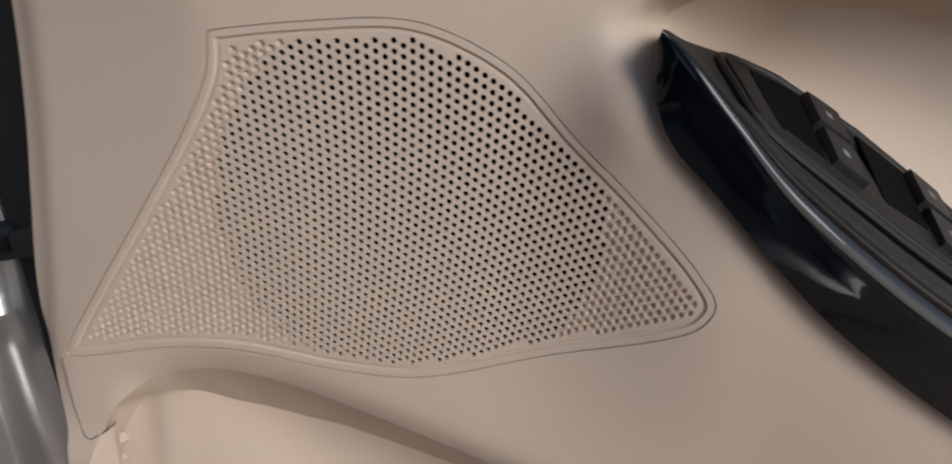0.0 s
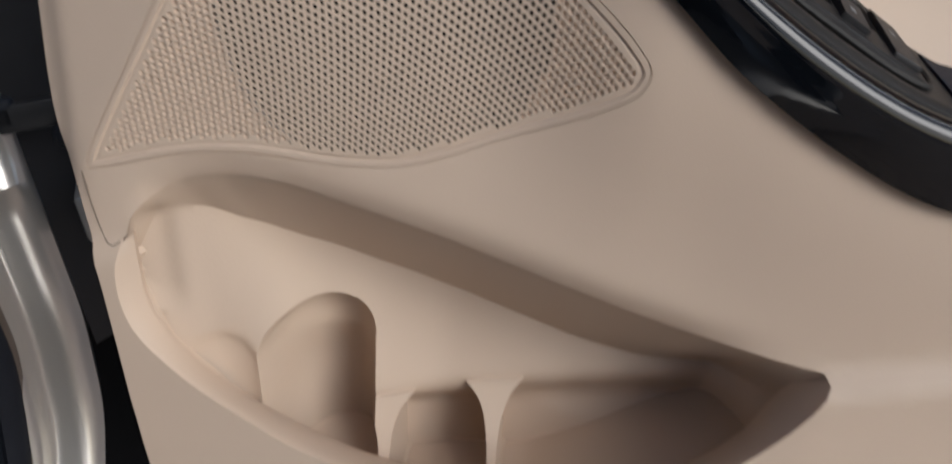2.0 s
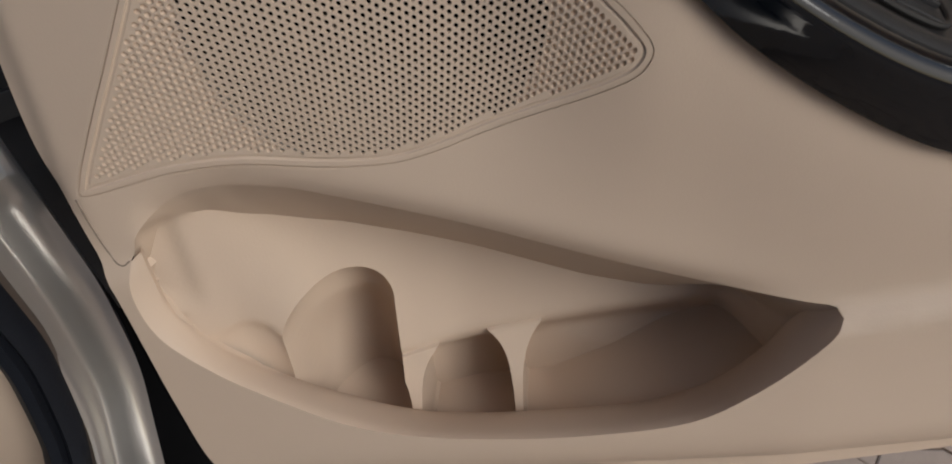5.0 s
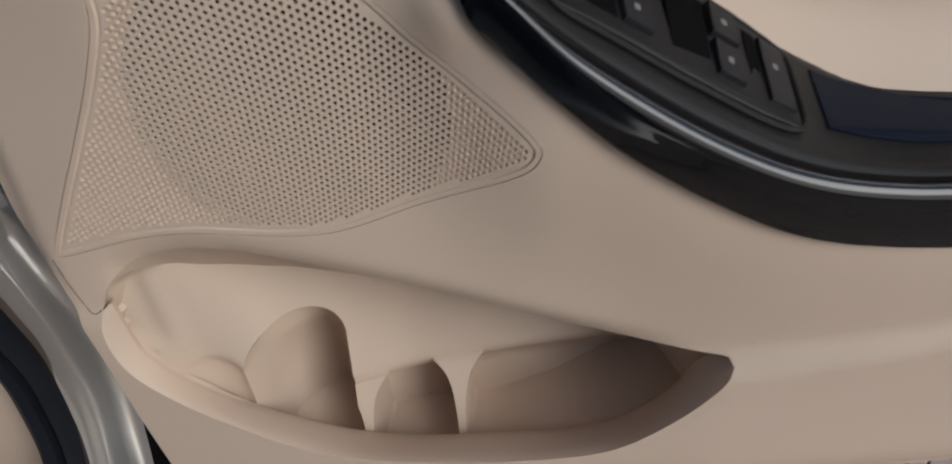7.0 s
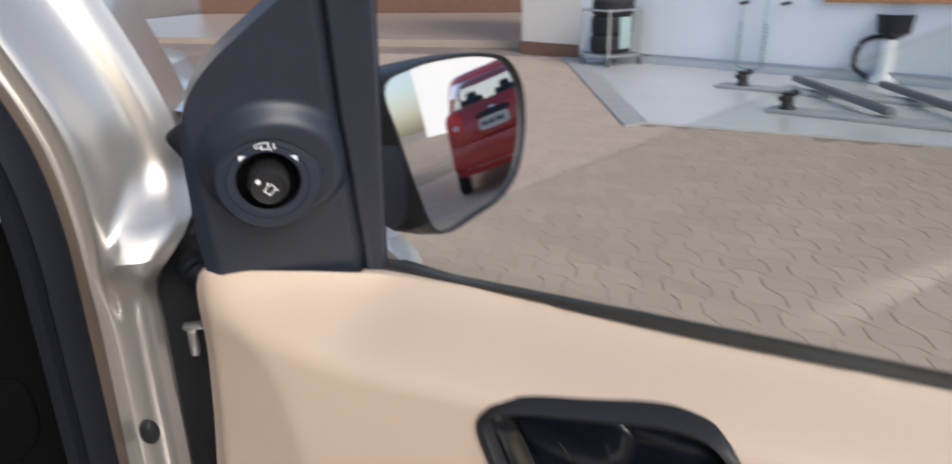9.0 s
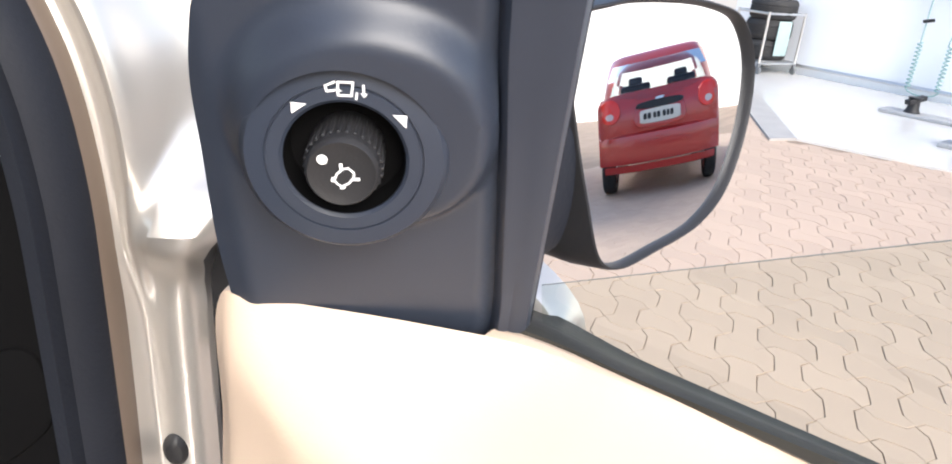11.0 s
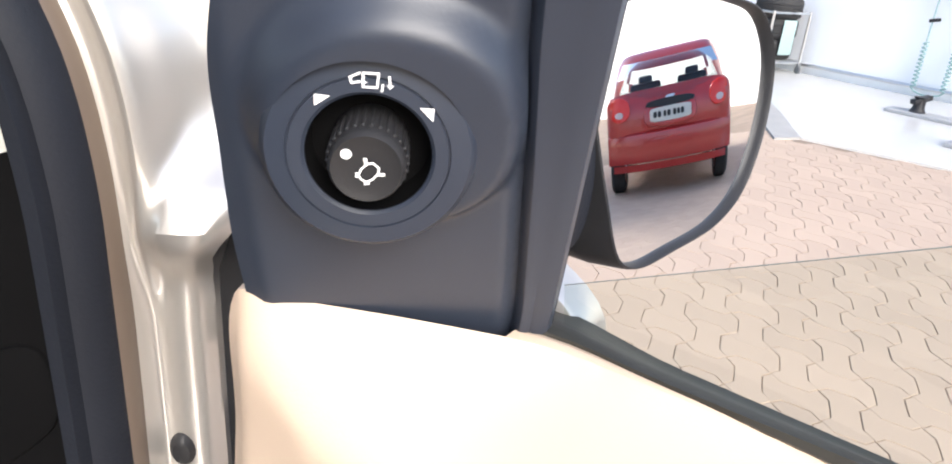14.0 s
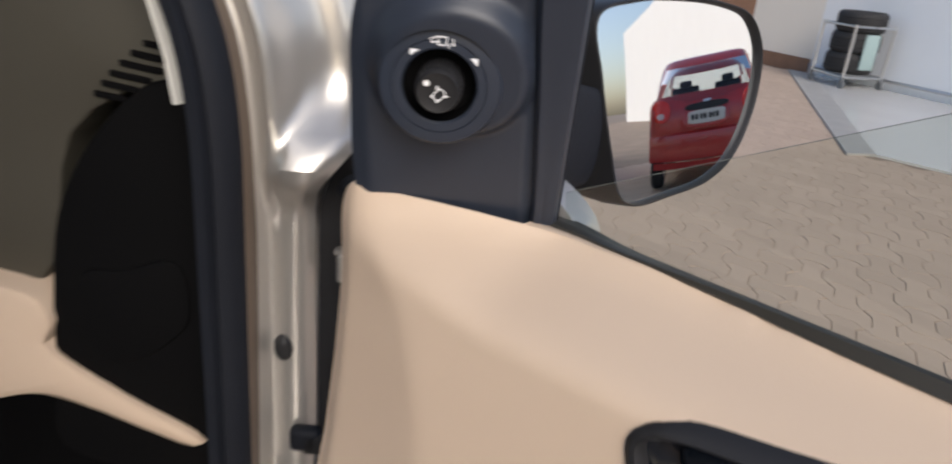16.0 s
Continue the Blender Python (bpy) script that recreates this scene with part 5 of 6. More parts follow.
# tyre trolley
trolley = thing("tyre_trolley", "chrome-framed trolley on castors holding stacked tyres", "trolley")
TM = Matrix.Translation((-1.13, 7.86, 0.012)) @ Matrix.Rotation(math.atan2(WT[1], WT[0]) - 0.25, 4, "Z")
for x in (-0.235, 0.235):
    for y in (-0.225, 0.225):
        v, fc = tube([TM @ Vector((x, y, 0.10)), TM @ Vector((x, y, 0.62))], 0.013, 8)
        from_arrays("upright_tube", v, fc, CHROME, trolley)
        part("castor", lathe([(0.0, 0.012), (0.036, 0.012), (0.04, 0.008), (0.04, -0.008), (0.036, -0.012), (0.0, -0.012)], TM @ Matrix.Translation((x, y, 0.042)) @ Matrix.Rotation(radians(90), 4, "X"), 16), GREYMETAL, trolley, "small castor wheel")
        part("castor_fork", box_bm((0.03, 0.034, 0.05), 0.004, TM @ Matrix.Translation((x, y, 0.088))), GREYMETAL, trolley)
for z in (0.11, 0.60):
    v, fc = tube([TM @ Vector(q) for q in ((-0.235, -0.225, z), (0.235, -0.225, z), (0.235, 0.225, z), (-0.235, 0.225, z))], 0.012, 8, True)
    from_arrays("frame_tube", v, fc, CHROME, trolley)
part("shelf", box_bm((0.45, 0.43, 0.02), 0.004, TM @ Matrix.Translation((0, 0, 0.125))), GREYMETAL, trolley)
for x in (-0.238, 0.238):
    part("side_panel", box_bm((0.006, 0.16, 0.34), 0.002, TM @ Matrix.Translation((x, 0, 0.36))), mat("pale_teal_panel", (0.30, 0.40, 0.40), 0.4, vary=0.1), trolley, "pale teal side panel")


def tyre_bm(r, w, m):
    h = w / 2
    return lathe([(r * 0.62, -h * 0.75), (r * 0.66, -h), (r * 0.86, -h * 1.05), (r * 0.96, -h * 0.86), (r, -h * 0.55), (r, -h * 0.42), (r * 0.975, -h * 0.40), (r * 0.975, -h * 0.32), (r, -h * 0.30), (r, -h * 0.05),
                  (r * 0.975, -h * 0.04), (r * 0.975, h * 0.04), (r, h * 0.05), (r, h * 0.30), (r * 0.975, h * 0.32), (r * 0.975, h * 0.40), (r, h * 0.42), (r, h * 0.55), (r * 0.96, h * 0.86), (r * 0.86, h * 1.05), (r * 0.66, h), (r * 0.62, h * 0.75)], m, 40)


for i in range(3):
    t = tyre_bm(0.232, 0.19, TM @ Matrix.Translation((0.01 * (i - 1), 0.005 * i, 0.235 + 0.2 * i)))
    tagged(part("tyre", t, TYRE, None), "black car tyre lying in a stack on the trolley", "tyre", "tyres on the trolley")

# low vehicle lift on the floor
lift = thing("floor_lift", "low dark steel vehicle lift lying on the workshop floor", "lift")


def bar(name, a, b, w, h, material, parent, label=""):
    a, b = Vector(a), Vector(b)
    d = b - a
    m = Matrix.Translation((a + b) / 2) @ d.to_track_quat("X", "Z").to_matrix().to_4x4()
    return part(name, box_bm((d.length, w, h), min(w, h) * 0.2, m), material, parent, label)


bar("rail", (0.56, 5.45, 0.026), (2.9, 4.62, 0.026), 0.20, 0.028, LIFTGREY, lift, "worn grey flat rail")
bar("rail", (0.14, 6.51, 0.026), (2.7, 5.55, 0.026), 0.20, 0.028, LIFTGREY, lift, "worn grey flat rail")
bar("cross_arm", (0.78, 6.65, 0.085), (1.33, 5.17, 0.085), 0.07, 0.05, GREYMETAL, lift, "dark cross arm")
bar("cross_arm", (1.44, 6.45, 0.085), (1.90, 4.98, 0.085), 0.07, 0.05, GREYMETAL, lift, "dark cross arm")
for x, y in ((0.34, 6.44), (0.68, 5.40)):
    part("lift_foot", lathe([(0.0, 0.0), (0.085, 0.0), (0.09, 0.012), (0.06, 0.03), (0.045, 0.06), (0.04, 0.13), (0.055, 0.15), (0.0, 0.155)], Matrix.Translation((x, y, 0.012)), 20), BLACK, lift, "dark lift stand")
    bar("foot_bracket", (x - 0.05, y - 0.06, 0.12), (x + 0.06, y + 0.06, 0.16), 0.06, 0.04, BLACK, lift)

# air hose hanging at the wall
hose = thing("air_hose", "coiled teal air hose hanging from a wall bracket", "hose")
s0 = (Vector((0.42, 7.55, 0)) - Vector((*W0, 0))).dot(Vector((*WT, 0)))
pts = [wall_at(s0 - 0.13, 0.06, 1.1), wall_at(s0 - 0.13, 0.06, 0.50)]
coil = [wall_at(s0 - 0.13 + 0.02 * math.cos(a * 9), 0.06 + 0.02 * math.sin(a * 9), 0.50 - 0.40 * a / 8) for a in np.linspace(0, 8, 110)]
low_run = [wall_at(s0 - 0.13 + 0.26 * t, 0.06, 0.07 - 0.03 * math.sin(math.pi * t)) for t in np.linspace(0.05, 0.95, 12)]
coil2 = [wall_at(s0 + 0.13 + 0.02 * math.cos(a * 9), 0.06 + 0.02 * math.sin(a * 9), 0.10 + 0.40 * a / 8) for a in np.linspace(0, 8, 110)]
v, fc = tube(pts + coil + low_run + coil2 + [wall_at(s0 + 0.16, 0.06, 1.1)], 0.007, 6)
from_arrays("hose", v, fc, TEAL, hose)
part("bracket", box_bm((0.42, 0.05, 0.28), 0.006, Matrix.Translation(wall_at(s0, 0.03, 1.08)) @ Matrix.Rotation(math.atan2(WT[1], WT[0]), 4, "Z")), WHITECAR, hose, "white wall box")
for d in (-0.12, 0.30):
    bar("valve", wall_at(s0 + d - 0.04, 0.06, 0.68), wall_at(s0 + d + 0.05, 0.06, 0.70), 0.03, 0.03, BLACK, hose, "black air valve")

# hose reel and bin beside the wall
reel = thing("oil_drainer", "dark oil drainer with a white tank by the wall", "workshop machine")
rx = Vector((1.52, 7.0, 0.012))
part("tank", lathe([(0.0, 0.0), (0.13, 0.0), (0.14, 0.02), (0.12, 0.05), (0.085, 0.10), (0.085, 0.34), (0.07, 0.38), (0.0, 0.39)], Matrix.Translation(rx), 24), WHITECAR, reel, "white tank")
part("bowl", lathe([(0.03, 0.38), (0.14, 0.44), (0.16, 0.60), (0.15, 0.60), (0.12, 0.46), (0.0, 0.42)], Matrix.Translation(rx + Vector((0.03, 0, 0))), 24), BLACK, reel, "black collecting bowl")
v, fc = tube(curve([rx + Vector((-0.02, 0, 0.42)), rx + Vector((-0.20, 0.03, 0.36)), rx + Vector((-0.25, 0.02, 0.15)), rx + Vector((-0.12, -0.02, 0.03))], 30), 0.022, 8)
from_arrays("drain_hose", v, fc, BLACK, reel, "black drain hose")

# framed board, post, blue funnel
s1 = (Vector((1.75, 7.0, 0)) - Vector((*W0, 0))).dot(Vector((*WT, 0)))
board = thing("notice_board", "dark framed notice board on the workshop wall", "notice board")
rot = Matrix.Rotation(math.atan2(WT[1], WT[0]), 4, "Z")
part("panel", box_bm((1.5, 0.02, 0.7), 0.003, Matrix.Translation(wall_at(s1, 0.015, 1.10)) @ rot), DARKGLASS, board, "dark glossy panel")
for dz in (-0.37, 0.37):
    part("frame_rail", box_bm((1.6, 0.04, 0.05), 0.005, Matrix.Translation(wall_at(s1, 0.022, 1.10 + dz)) @ rot), ORANGEWOOD, board, "orange-brown wooden rail")
for dx in (-0.775, 0.775):
    part("frame_rail", box_bm((0.05, 0.04, 0.69), 0.005, Matrix.Translation(wall_at(s1 + dx, 0.022, 1.10)) @ rot), ORANGEWOOD, board, "orange-brown wooden rail")
post = thing("door_post", "tan painted post at the workshop entrance", "post")
part("shaft", box_bm((0.10, 0.10, 2.4), 0.008, Matrix.Translation((2.75, 6.25, 1.2))), mat("tan_paint", (0.55, 0.40, 0.28), 0.5, vary=0.1), post)
funnel = thing("funnel_can", "small blue plastic can on the floor", "can")
part("can", lathe([(0.0, 0.0), (0.075, 0.0), (0.08, 0.01), (0.07, 0.15), (0.03, 0.20), (0.03, 0.23), (0.0, 0.23)], Matrix.Translation((3.0, 5.9, 0.012)), 20), BLUE, funnel)


# ---- trees behind the yard, met in the gloss of the armrest ----
LEAF = mat("dark_green_leaf", (0.055, 0.105, 0.030), 0.5, vary=0.45, vary_scale=3, vary_by="piece")
BARK = mat("grey_brown_bark", (0.16, 0.12, 0.09), 0.9, bump=0.6, bump_scale=30, vary=0.3, vary_scale=8)


def tree(x, y, height, spread, rnd):
    """A tapered trunk with limbs that carry clumps of small leaves."""
    t = thing("tree", "broad leafy green tree behind the paved yard", "tree", "trees behind the yard")
    trunk = curve([(x, y, -0.1), (x + 0.08, y + 0.05, height * 0.22), (x - 0.05, y + 0.1, height * 0.45), (x + 0.1, y, height * 0.75)], 18)
    v, fc = tube(trunk, np.linspace(0.20, 0.05, 18), 10)
    bark = from_arrays("trunk", v, fc, BARK, t)
    tips = []
    for i in range(11):
        a, k = rnd.uniform(0, 6.28), rnd.randint(6, 16)
        base_p = trunk[k]
        reach = spread * rnd.uniform(0.55, 1.0) * (1.15 - 0.6 * k / 17)
        tip = base_p + np.array((math.cos(a) * reach, math.sin(a) * reach, rnd.uniform(0.25, 0.9) * reach))
        mid = (base_p + tip) / 2 + np.array((0, 0, 0.12 * reach))
        v, fc = tube(curve([base_p, mid, tip], 8), np.linspace(0.06, 0.015, 8), 6)
        from_arrays("limb", v, fc, BARK, bark)
        tips += [tip, mid * 0.4 + tip * 0.6]
    tips.append(trunk[-1] + np.array((0, 0, 0.3)))
    verts, faces = [], []
    for tip in tips:
        size = spread * rnd.uniform(0.22, 0.38)
        for _ in range(260):
            d = np.array([rnd.gauss(0, 1) for _ in range(3)])
            c = tip + d / np.linalg.norm(d) * size * rnd.random() ** 0.45 * np.array((1, 1, 0.75))
            a = np.array([rnd.gauss(0, 1) for _ in range(3)])
            b = np.cross(a, [rnd.gauss(0, 1) for _ in range(3)])
            a, b = a / np.linalg.norm(a) * 0.075, b / np.linalg.norm(b) * 0.034
            n = len(verts)
            verts += [c - a, c + b, c + a, c - b]
            faces.append((n, n + 1, n + 2, n + 3))
    crown = from_arrays("crown", verts, faces, LEAF, t, "crown of small dark green leaves", False)
    return t


tree_rng = random.Random(11)
tree(3.5, -9.0, 5.4, 1.9, tree_rng)
tree(0.9, -10.4, 6.2, 2.2, tree_rng)


# ---- red hatchback behind, met in the mirror ----
def compact(v, faces):
    """Only the corners that the faces use."""
    used = sorted({i for q in faces for i in q})
    place = {i: k for k, i in enumerate(used)}
    return np.array(v)[used], [tuple(place[i] for i in q) for q in faces]


def hatchback(name, label, m, paint, lamp_on=False):
    """A small hatchback: rear face at local x = 0, the car runs along +x, z up."""
    t = thing(name, label, "car")
    st = [(0.00, 0.62, 0.50, 0.86, 0.30), (0.03, 0.72, 0.42, 1.02, 0.27), (0.10, 0.77, 0.38, 1.10, 0.24), (0.5, 0.79, 0.30, 1.12, 0.22), (1.2, 0.795, 0.26, 1.05, 0.20), (2.2, 0.795, 0.26, 1.02, 0.20), (2.9, 0.78, 0.30, 0.98, 0.22), (3.35, 0.70, 0.36, 0.82, 0.25), (3.5, 0.55, 0.42, 0.65, 0.30)]
    rows_ = []
    for x, hw, zl, zt, r in st:
        ring = []
        for a in np.linspace(0, 2 * math.pi, 40, endpoint=False):
            c, s = math.cos(a), math.sin(a)
            k = 0.30
            yy = hw * math.copysign(abs(c) ** k, c)
            zz = (zl + zt) / 2 + (zt - zl) / 2 * math.copysign(abs(s) ** k, s)
            ring.append(m @ Vector((x, yy, zz)))
        rows_.append(np.array(ring))
    v, fc = strip(rows_, True)
    fc += [tuple(range(40))[::-1], tuple(8 * 40 + i for i in range(40))]
    from_arrays("body", v, fc, paint, t, "glossy painted body")
    # cabin
    rows_ = []
    rings_local = []
    for z, x0, x1, hw in ((1.00, 0.02, 2.75, 0.72), (1.085, 0.05, 2.60, 0.70), (1.24, 0.13, 2.32, 0.67), (1.395, 0.25, 2.06, 0.63), (1.47, 0.33, 1.92, 0.585), (1.50, 0.42, 1.80, 0.52), (1.51, 0.6, 1.5, 0.3)):
        q = curve([(x0, 0), (x0 + 0.012, hw * 0.55), (x0 + 0.07, hw * 0.90), (x0 + 0.25, hw), ((x0 + x1) / 2, hw * 1.01), (x1 - 0.3, hw * 0.97), (x1, hw * 0.6), (x1 + 0.03, 0), (x1, -hw * 0.6), (x1 - 0.3, -hw * 0.97), ((x0 + x1) / 2, -hw * 1.01), (x0 + 0.25, -hw), (x0 + 0.07, -hw * 0.90), (x0 + 0.012, -hw * 0.55)], 60, True)
        rows_.append(np.array([m @ Vector((x, y, z)) for x, y in q]))
        rings_local.append((z, x0, x1, q))
    v, fc = strip(rows_, True)
    flat = np.concatenate([np.column_stack([q, np.full(60, z)]) for z, x0, x1, q in rings_local])
    solid, panes = [], collections.defaultdict(list)
    for face in fc:
        x, y, z = flat[list(face)].mean(0)
        x0, x1 = np.interp(z, [1.0, 1.4], [0.02, 0.25]), np.interp(z, [1.0, 1.4], [2.75, 2.06])
        kind = None
        if 1.03 < z < 1.42:
            if x < x0 + 0.085 and abs(y) < 0.88 * np.interp(z, [1.0, 1.4], [0.72, 0.63]):
                kind = ("rear_window", 0, 0)
            elif x > x1 - 0.20:
                kind = ("windscreen", 0, 0)
            elif x0 + 0.32 < x < x1 - 0.34 and abs(x - 1.22) > 0.06:
                kind = ("side_window", y > 0, x > 1.22)
        (panes[kind] if kind else solid).append(face)
    solid.append(tuple(6 * 60 + i for i in range(60)))
    from_arrays("cabin", *compact(v, solid), paint, t)
    for kind, faces in panes.items():
        pane_ob = from_arrays(kind[0], *compact(v, faces), CARGLASS, t, "tinted car glass")
        pane_ob.visible_shadow = False
    for y in (-0.34, 0.34):
        part("headrest", box_bm((0.08, 0.20, 0.11), 0.03, m @ Matrix.Translation((1.30, y, 1.225))), BLACK, t, "black headrest")
        part("seat_back", box_bm((0.14, 0.44, 0.22), 0.04, m @ Matrix.Translation((1.27, y, 1.09))), BLACK, t, "black seat back")

    def rear(y, z, off=0.0):
        x = np.interp(z, [0.30, 0.36, 0.60, 0.86, 1.00, 1.10, 1.25, 1.40, 1.47], [-0.03, -0.045, -0.03, 0.00, 0.02, 0.05, 0.14, 0.26, 0.33])
        bend = 0.05 * max(0.0, (abs(y) - 0.55) / 0.15) ** 2
        return m @ Vector((x + bend - off, y, z))

    def patch(pname, outline, material, off, plabel, parent=t, n=40):
        o = curve(outline, n, True)
        mid = o.mean(0)
        rr = [np.array([rear(*(mid + (q - mid) * k), off * h) for q in o]) for k, h in ((1.02, -0.6), (1.0, 0.8), (0.95, 1.0), (0.6, 1.0), (0.2, 1.0))]
        v, fc = strip(rr, True)
        fc.append(tuple(4 * n + i for i in range(n)))
        return from_arrays(pname, v, fc, material, parent, plabel)

    patch("tailgate_handle", [(-0.30, 0.925), (-0.29, 0.955), (0.29, 0.955), (0.30, 0.925)], BLACK, 0.016, "black tailgate handle strip", n=24)
    for s in (-1, 1):
        patch("tail_lamp", [(s * 0.57, 0.81), (s * 0.50, 0.86), (s * 0.485, 0.95), (s * 0.53, 1.03), (s * 0.63, 1.06), (s * 0.71, 1.03), (s * 0.72, 0.93), (s * 0.68, 0.83)], LAMPRED, 0.03, "round red tail lamp")
        patch("lamp_insert", [(s * 0.585, 0.85), (s * 0.565, 0.88), (s * 0.58, 0.91), (s * 0.63, 0.915), (s * 0.665, 0.89), (s * 0.645, 0.855)], LAMPWHITE, 0.040, "clear lamp insert", n=20)
    patch("plate_recess", [(-0.30, 0.75), (-0.30, 0.90), (-0.28, 0.91), (0.28, 0.91), (0.30, 0.90), (0.30, 0.75)], paint, 0.008, "painted number plate recess")
    pl = patch("number_plate", [(-0.25, 0.775), (-0.25, 0.82), (-0.25, 0.875), (-0.24, 0.885), (0.24, 0.885), (0.25, 0.875), (0.25, 0.82), (0.25, 0.775), (0.24, 0.765), (-0.24, 0.765)], PLATE, 0.022, "white number plate with dark bars")
    for i, w in enumerate((0.034, 0.034, 0.028, 0.034, 0.034, 0.028, 0.034)):
        y = -0.205 + (0, 0.052, 0.12, 0.165, 0.235, 0.285, 0.33)[i]
        patch("plate_bar", [(y, 0.80), (y, 0.855), (y + 0.004, 0.858), (y + w - 0.004, 0.858), (y + w, 0.855), (y + w, 0.80)], BLACK, 0.026, "dark bar", pl, 16)
    patch("badge", [(-0.06, 0.985), (-0.04, 1.0), (0.06, 1.0), (0.04, 0.985)], CHROME, 0.020, "small bright badge", n=16)
    rows_ = [np.array([m @ Vector((-0.045 - d + 0.10 * (abs(y) / 0.74) ** 4, y, z)) for y in np.linspace(-0.76, 0.76, 30)]) for z, d in ((0.36, -0.05), (0.37, 0.01), (0.42, 0.02), (0.60, 0.02), (0.66, 0.01), (0.68, -0.03))]
    v, fc = strip(rows_)
    from_arrays("bumper", v, [q[::-1] for q in fc], paint, t, "painted rear bumper")
    rows_ = [np.array([m @ Vector((-0.02 - d + 0.10 * (abs(y) / 0.74) ** 4, y, z)) for y in np.linspace(-0.70, 0.70, 30)]) for z, d in ((0.26, -0.10), (0.28, 0.0), (0.355, 0.02))]
    v, fc = strip(rows_)
    from_arrays("under_bumper", v, [q[::-1] for q in fc], paint, t, "painted lower valance")
    for x in (0.55, 2.90):
        for s in (-1, 1):
            wm = m @ Matrix.Translation((x, s * 0.68, 0.275)) @ Matrix.Rotation(radians(90), 4, "X")
            w = new("wheel")
            w.parent = t
            part("tyre", tyre_bm(0.275, 0.17, wm), TYRE, w)
            part("rim", lathe([(0.0, -0.03), (0.05, -0.04), (0.15, -0.05), (0.172, -0.075), (0.172, 0.075), (0.15, 0.05), (0.05, 0.04), (0.0, 0.03)], wm, 24), CHROME, w)
    for s in (-1, 1):
        sm = m @ Matrix.Translation((1.95, s * 0.86, 1.03))
        part("door_mirror", box_bm((0.10, 0.17, 0.12), 0.03, sm), paint, t)
    return t


RED_AT, RED_YAW = (4.30, 3.89), 41.0
hatchback("red_hatchback", "small glossy red hatchback parked on the paving", Matrix.Translation((*RED_AT, -0.0)) @ Matrix.Rotation(radians(RED_YAW), 4, "Z") @ Matrix.Diagonal((1.0, 1.05, 0.965, 1.0)), REDPAINT)

# ---- interlocking pavers ----
# a slightly skew grid of cells; every second stone is a bone turned across the others
GU, GV = np.array((0.0285, -0.1425)), np.array((0.1225, -0.0035))
GO = np.array((-0.024, 2.039))


def stone_outline(even, gap=0.024):
    """A cell's outline in steps of the grid: two sides bulge out, two are drawn in."""
    b = 0.195 if even else -0.195
    side_u = [(0.0, 0.0), (0.11, 0.55 * b), (0.20, b), (0.5, 1.04 * b), (0.80, b), (0.89, 0.55 * b)]
    left = [(t, q) for t, q in side_u]
    bottom = [(1 + q, t) for t, q in side_u]
    right = [(1 - t, 1 - q) for t, q in side_u]
    top = [(-q, 1 - t) for t, q in side_u]
    o = np.array(left + bottom + right + top)
    return 0.5 + (o - 0.5) * (1 - gap)


def stone_mesh(even):
    o = (stone_outline(even) - 0.5) @ np.array((GU, GV))
    n = len(o)
    verts = [(x, y, -0.012) for x, y in o] + [(x, y, -0.0012) for x, y in o] + [(x * 0.98, y * 0.98, 0.0) for x, y in o]
    faces = [(r * n + i, r * n + (i + 1) % n, (r + 1) * n + (i + 1) % n, (r + 1) * n + i) for r in range(2) for i in range(n)]
    faces.append(tuple(2 * n + i for i in range(n)))
    return verts, faces


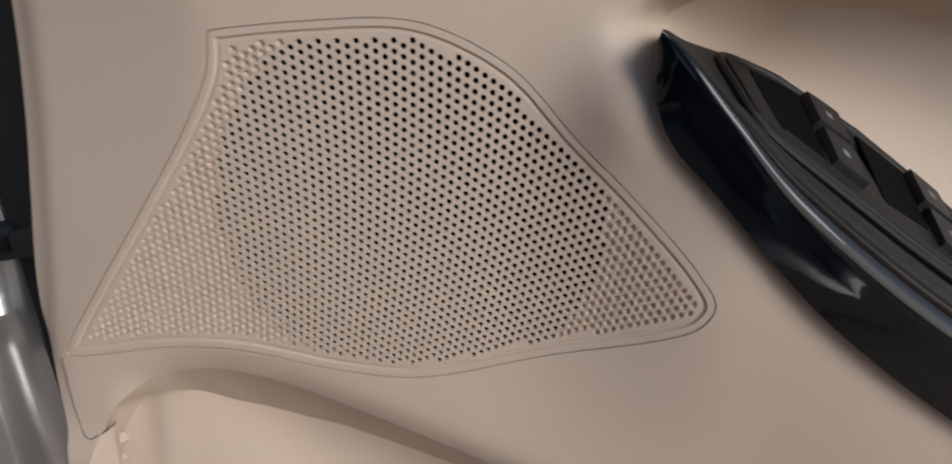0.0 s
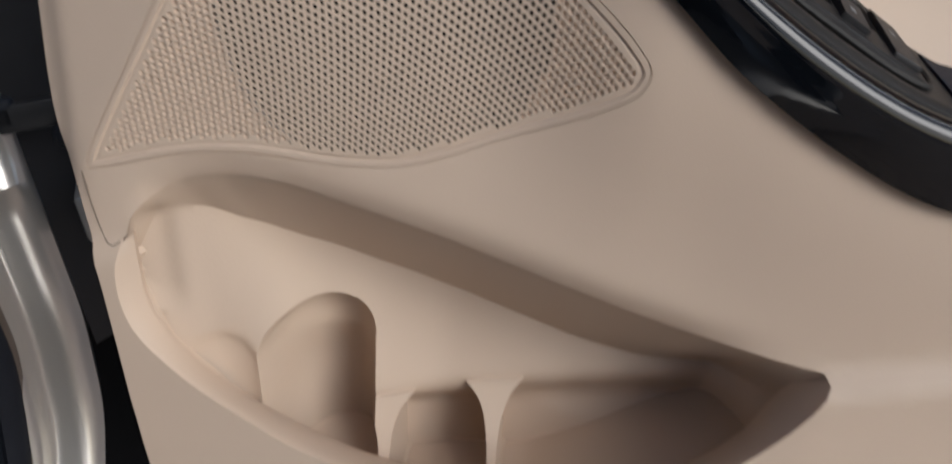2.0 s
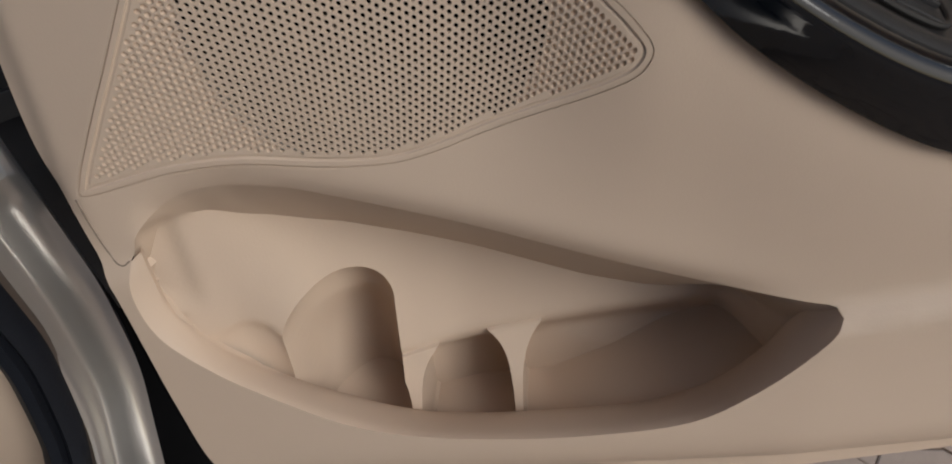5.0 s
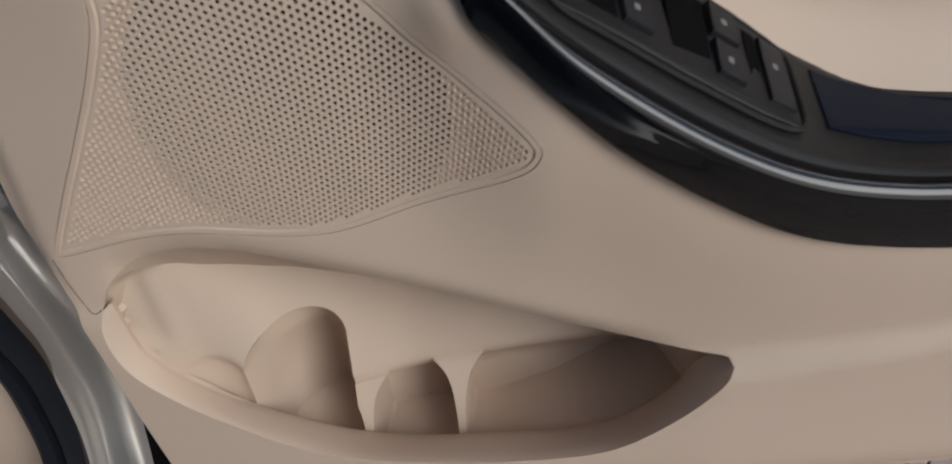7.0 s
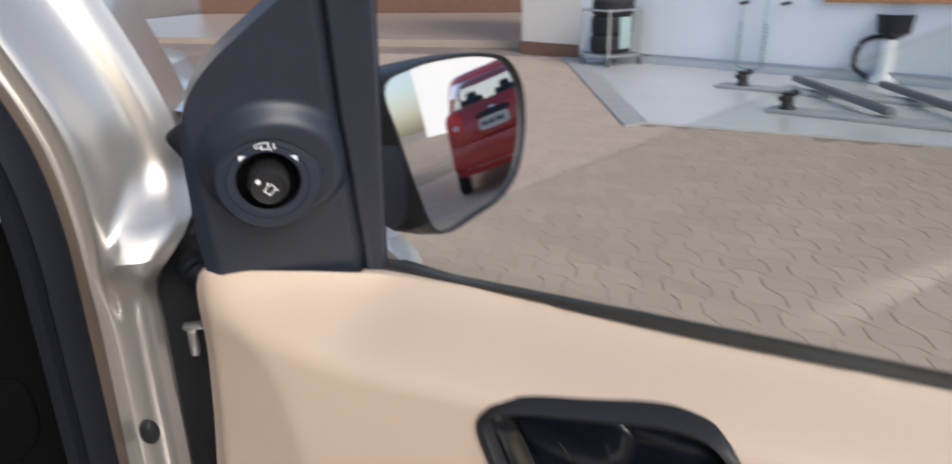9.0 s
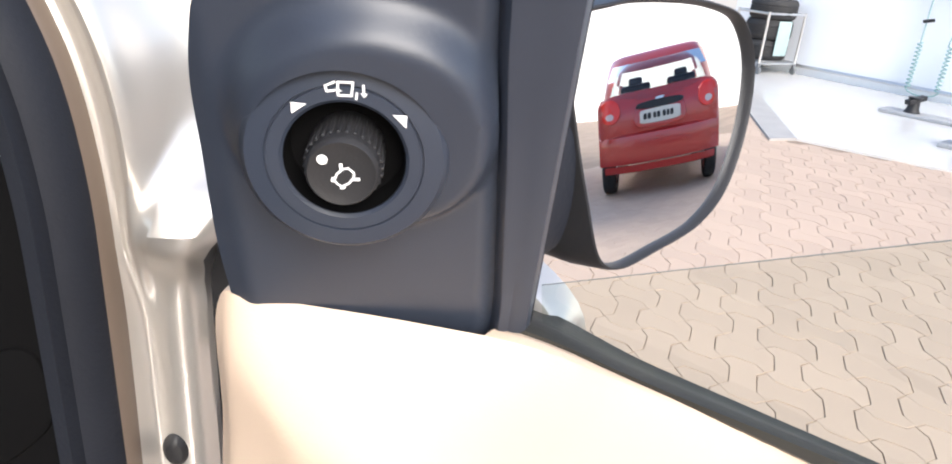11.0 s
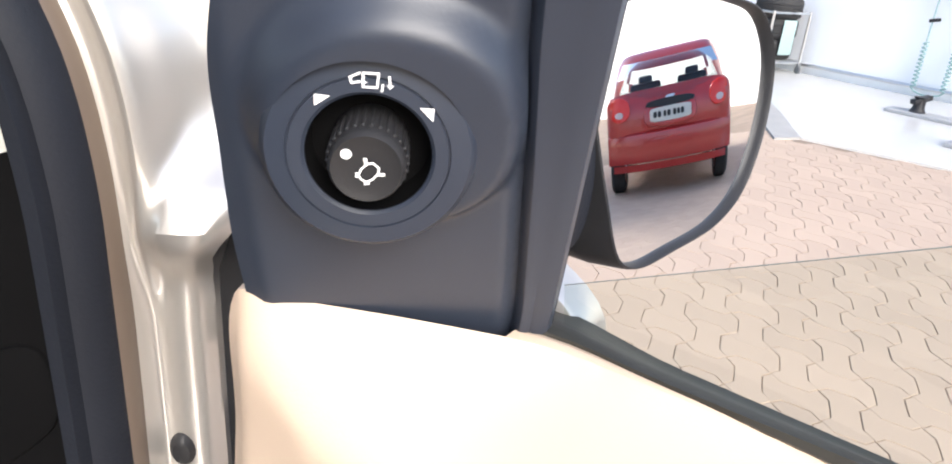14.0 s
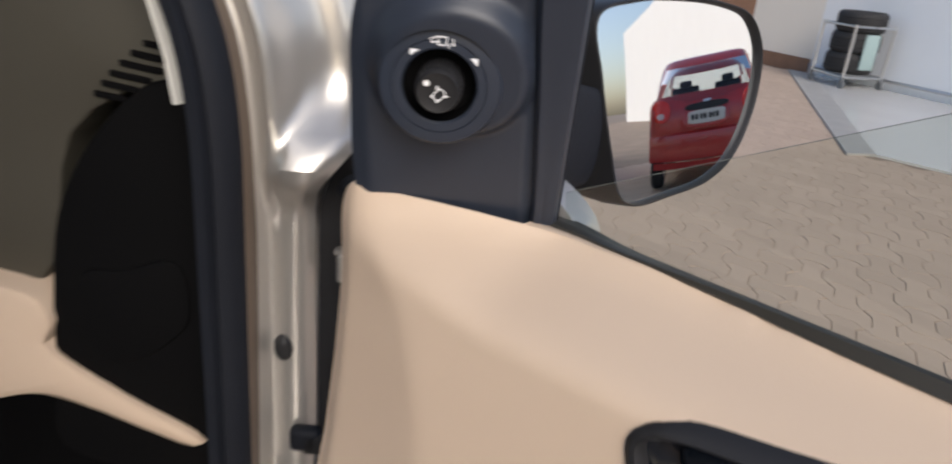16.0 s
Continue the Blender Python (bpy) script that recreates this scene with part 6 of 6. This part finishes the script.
stone_data = {}
for even in (True, False):
    sv, sf = stone_mesh(even)
    me = bpy.data.meshes.new("paver")
    me.from_pydata(sv, [], sf)
    me.update()
    me.materials.append(PAVER)
    stone_data[even] = (me, np.array(sv), sf)
rng = random.Random(4)
epoxy_poly = [(-0.30, 4.70), (1.4, 4.60), (2.3, 4.42), (3.4, 4.20), (3.75, 5.94), (-1.74, 8.44)]
gi, gj = np.meshgrid(np.arange(-70, 70), np.arange(-70, 90), indexing="ij")
spots = GO + (gi.ravel()[:, None] + 0.5) * GU + (gj.ravel()[:, None] + 0.5) * GV
even_cell = ((gi.ravel() + gj.ravel()) % 2 == 0)
ok = (spots[:, 0] > -4.5) & (spots[:, 0] < 8.0) & (spots[:, 1] > -3.6) & (spots[:, 1] < 8.5) & ~inside(epoxy_poly, spots)
ok &= ((spots - W0) @ WN > 0.1) | (spots[:, 0] > 4.1)
cells, even_cell = spots[ok], even_cell[ok]
near = (cells[:, 0] > -1.2) & (cells[:, 0] < 1.6) & (cells[:, 1] > 1.3) & (cells[:, 1] < 4.4)
order = np.argsort(np.where(near, np.hypot(cells[:, 0] - 0.2, cells[:, 1] - 1.6), 99))
pave = tagged(new("pavement"), "interlocking salmon paving of the forecourt", "pavement", kind="structure")
for k in order[:300]:
    x, y = cells[k]
    ob = new("paver", stone_data[bool(even_cell[k])][0])
    ob.parent = pave
    ob.matrix_local = Matrix.Translation((x, y, rng.uniform(-0.0006, 0.0006))) @ Matrix.Rotation(rng.uniform(-0.012, 0.012), 4, "Z")
allv, allf, total = [], [], 0
for k in order[300:]:
    _, base_v, sf = stone_data[bool(even_cell[k])]
    a = rng.uniform(-0.012, 0.012)
    c, q = math.cos(a), math.sin(a)
    w = base_v.copy()
    w[:, 0], w[:, 1] = base_v[:, 0] * c - base_v[:, 1] * q + cells[k, 0], base_v[:, 0] * q + base_v[:, 1] * c + cells[k, 1]
    w[:, 2] += rng.uniform(-0.0006, 0.0006)
    allv.append(w)
    allf += [tuple(n + total for n in fc) for fc in sf]
    total += len(w)
tagged(from_arrays("paver_field", np.concatenate(allv), allf, PAVER, pave, "", False), kind="stuff")
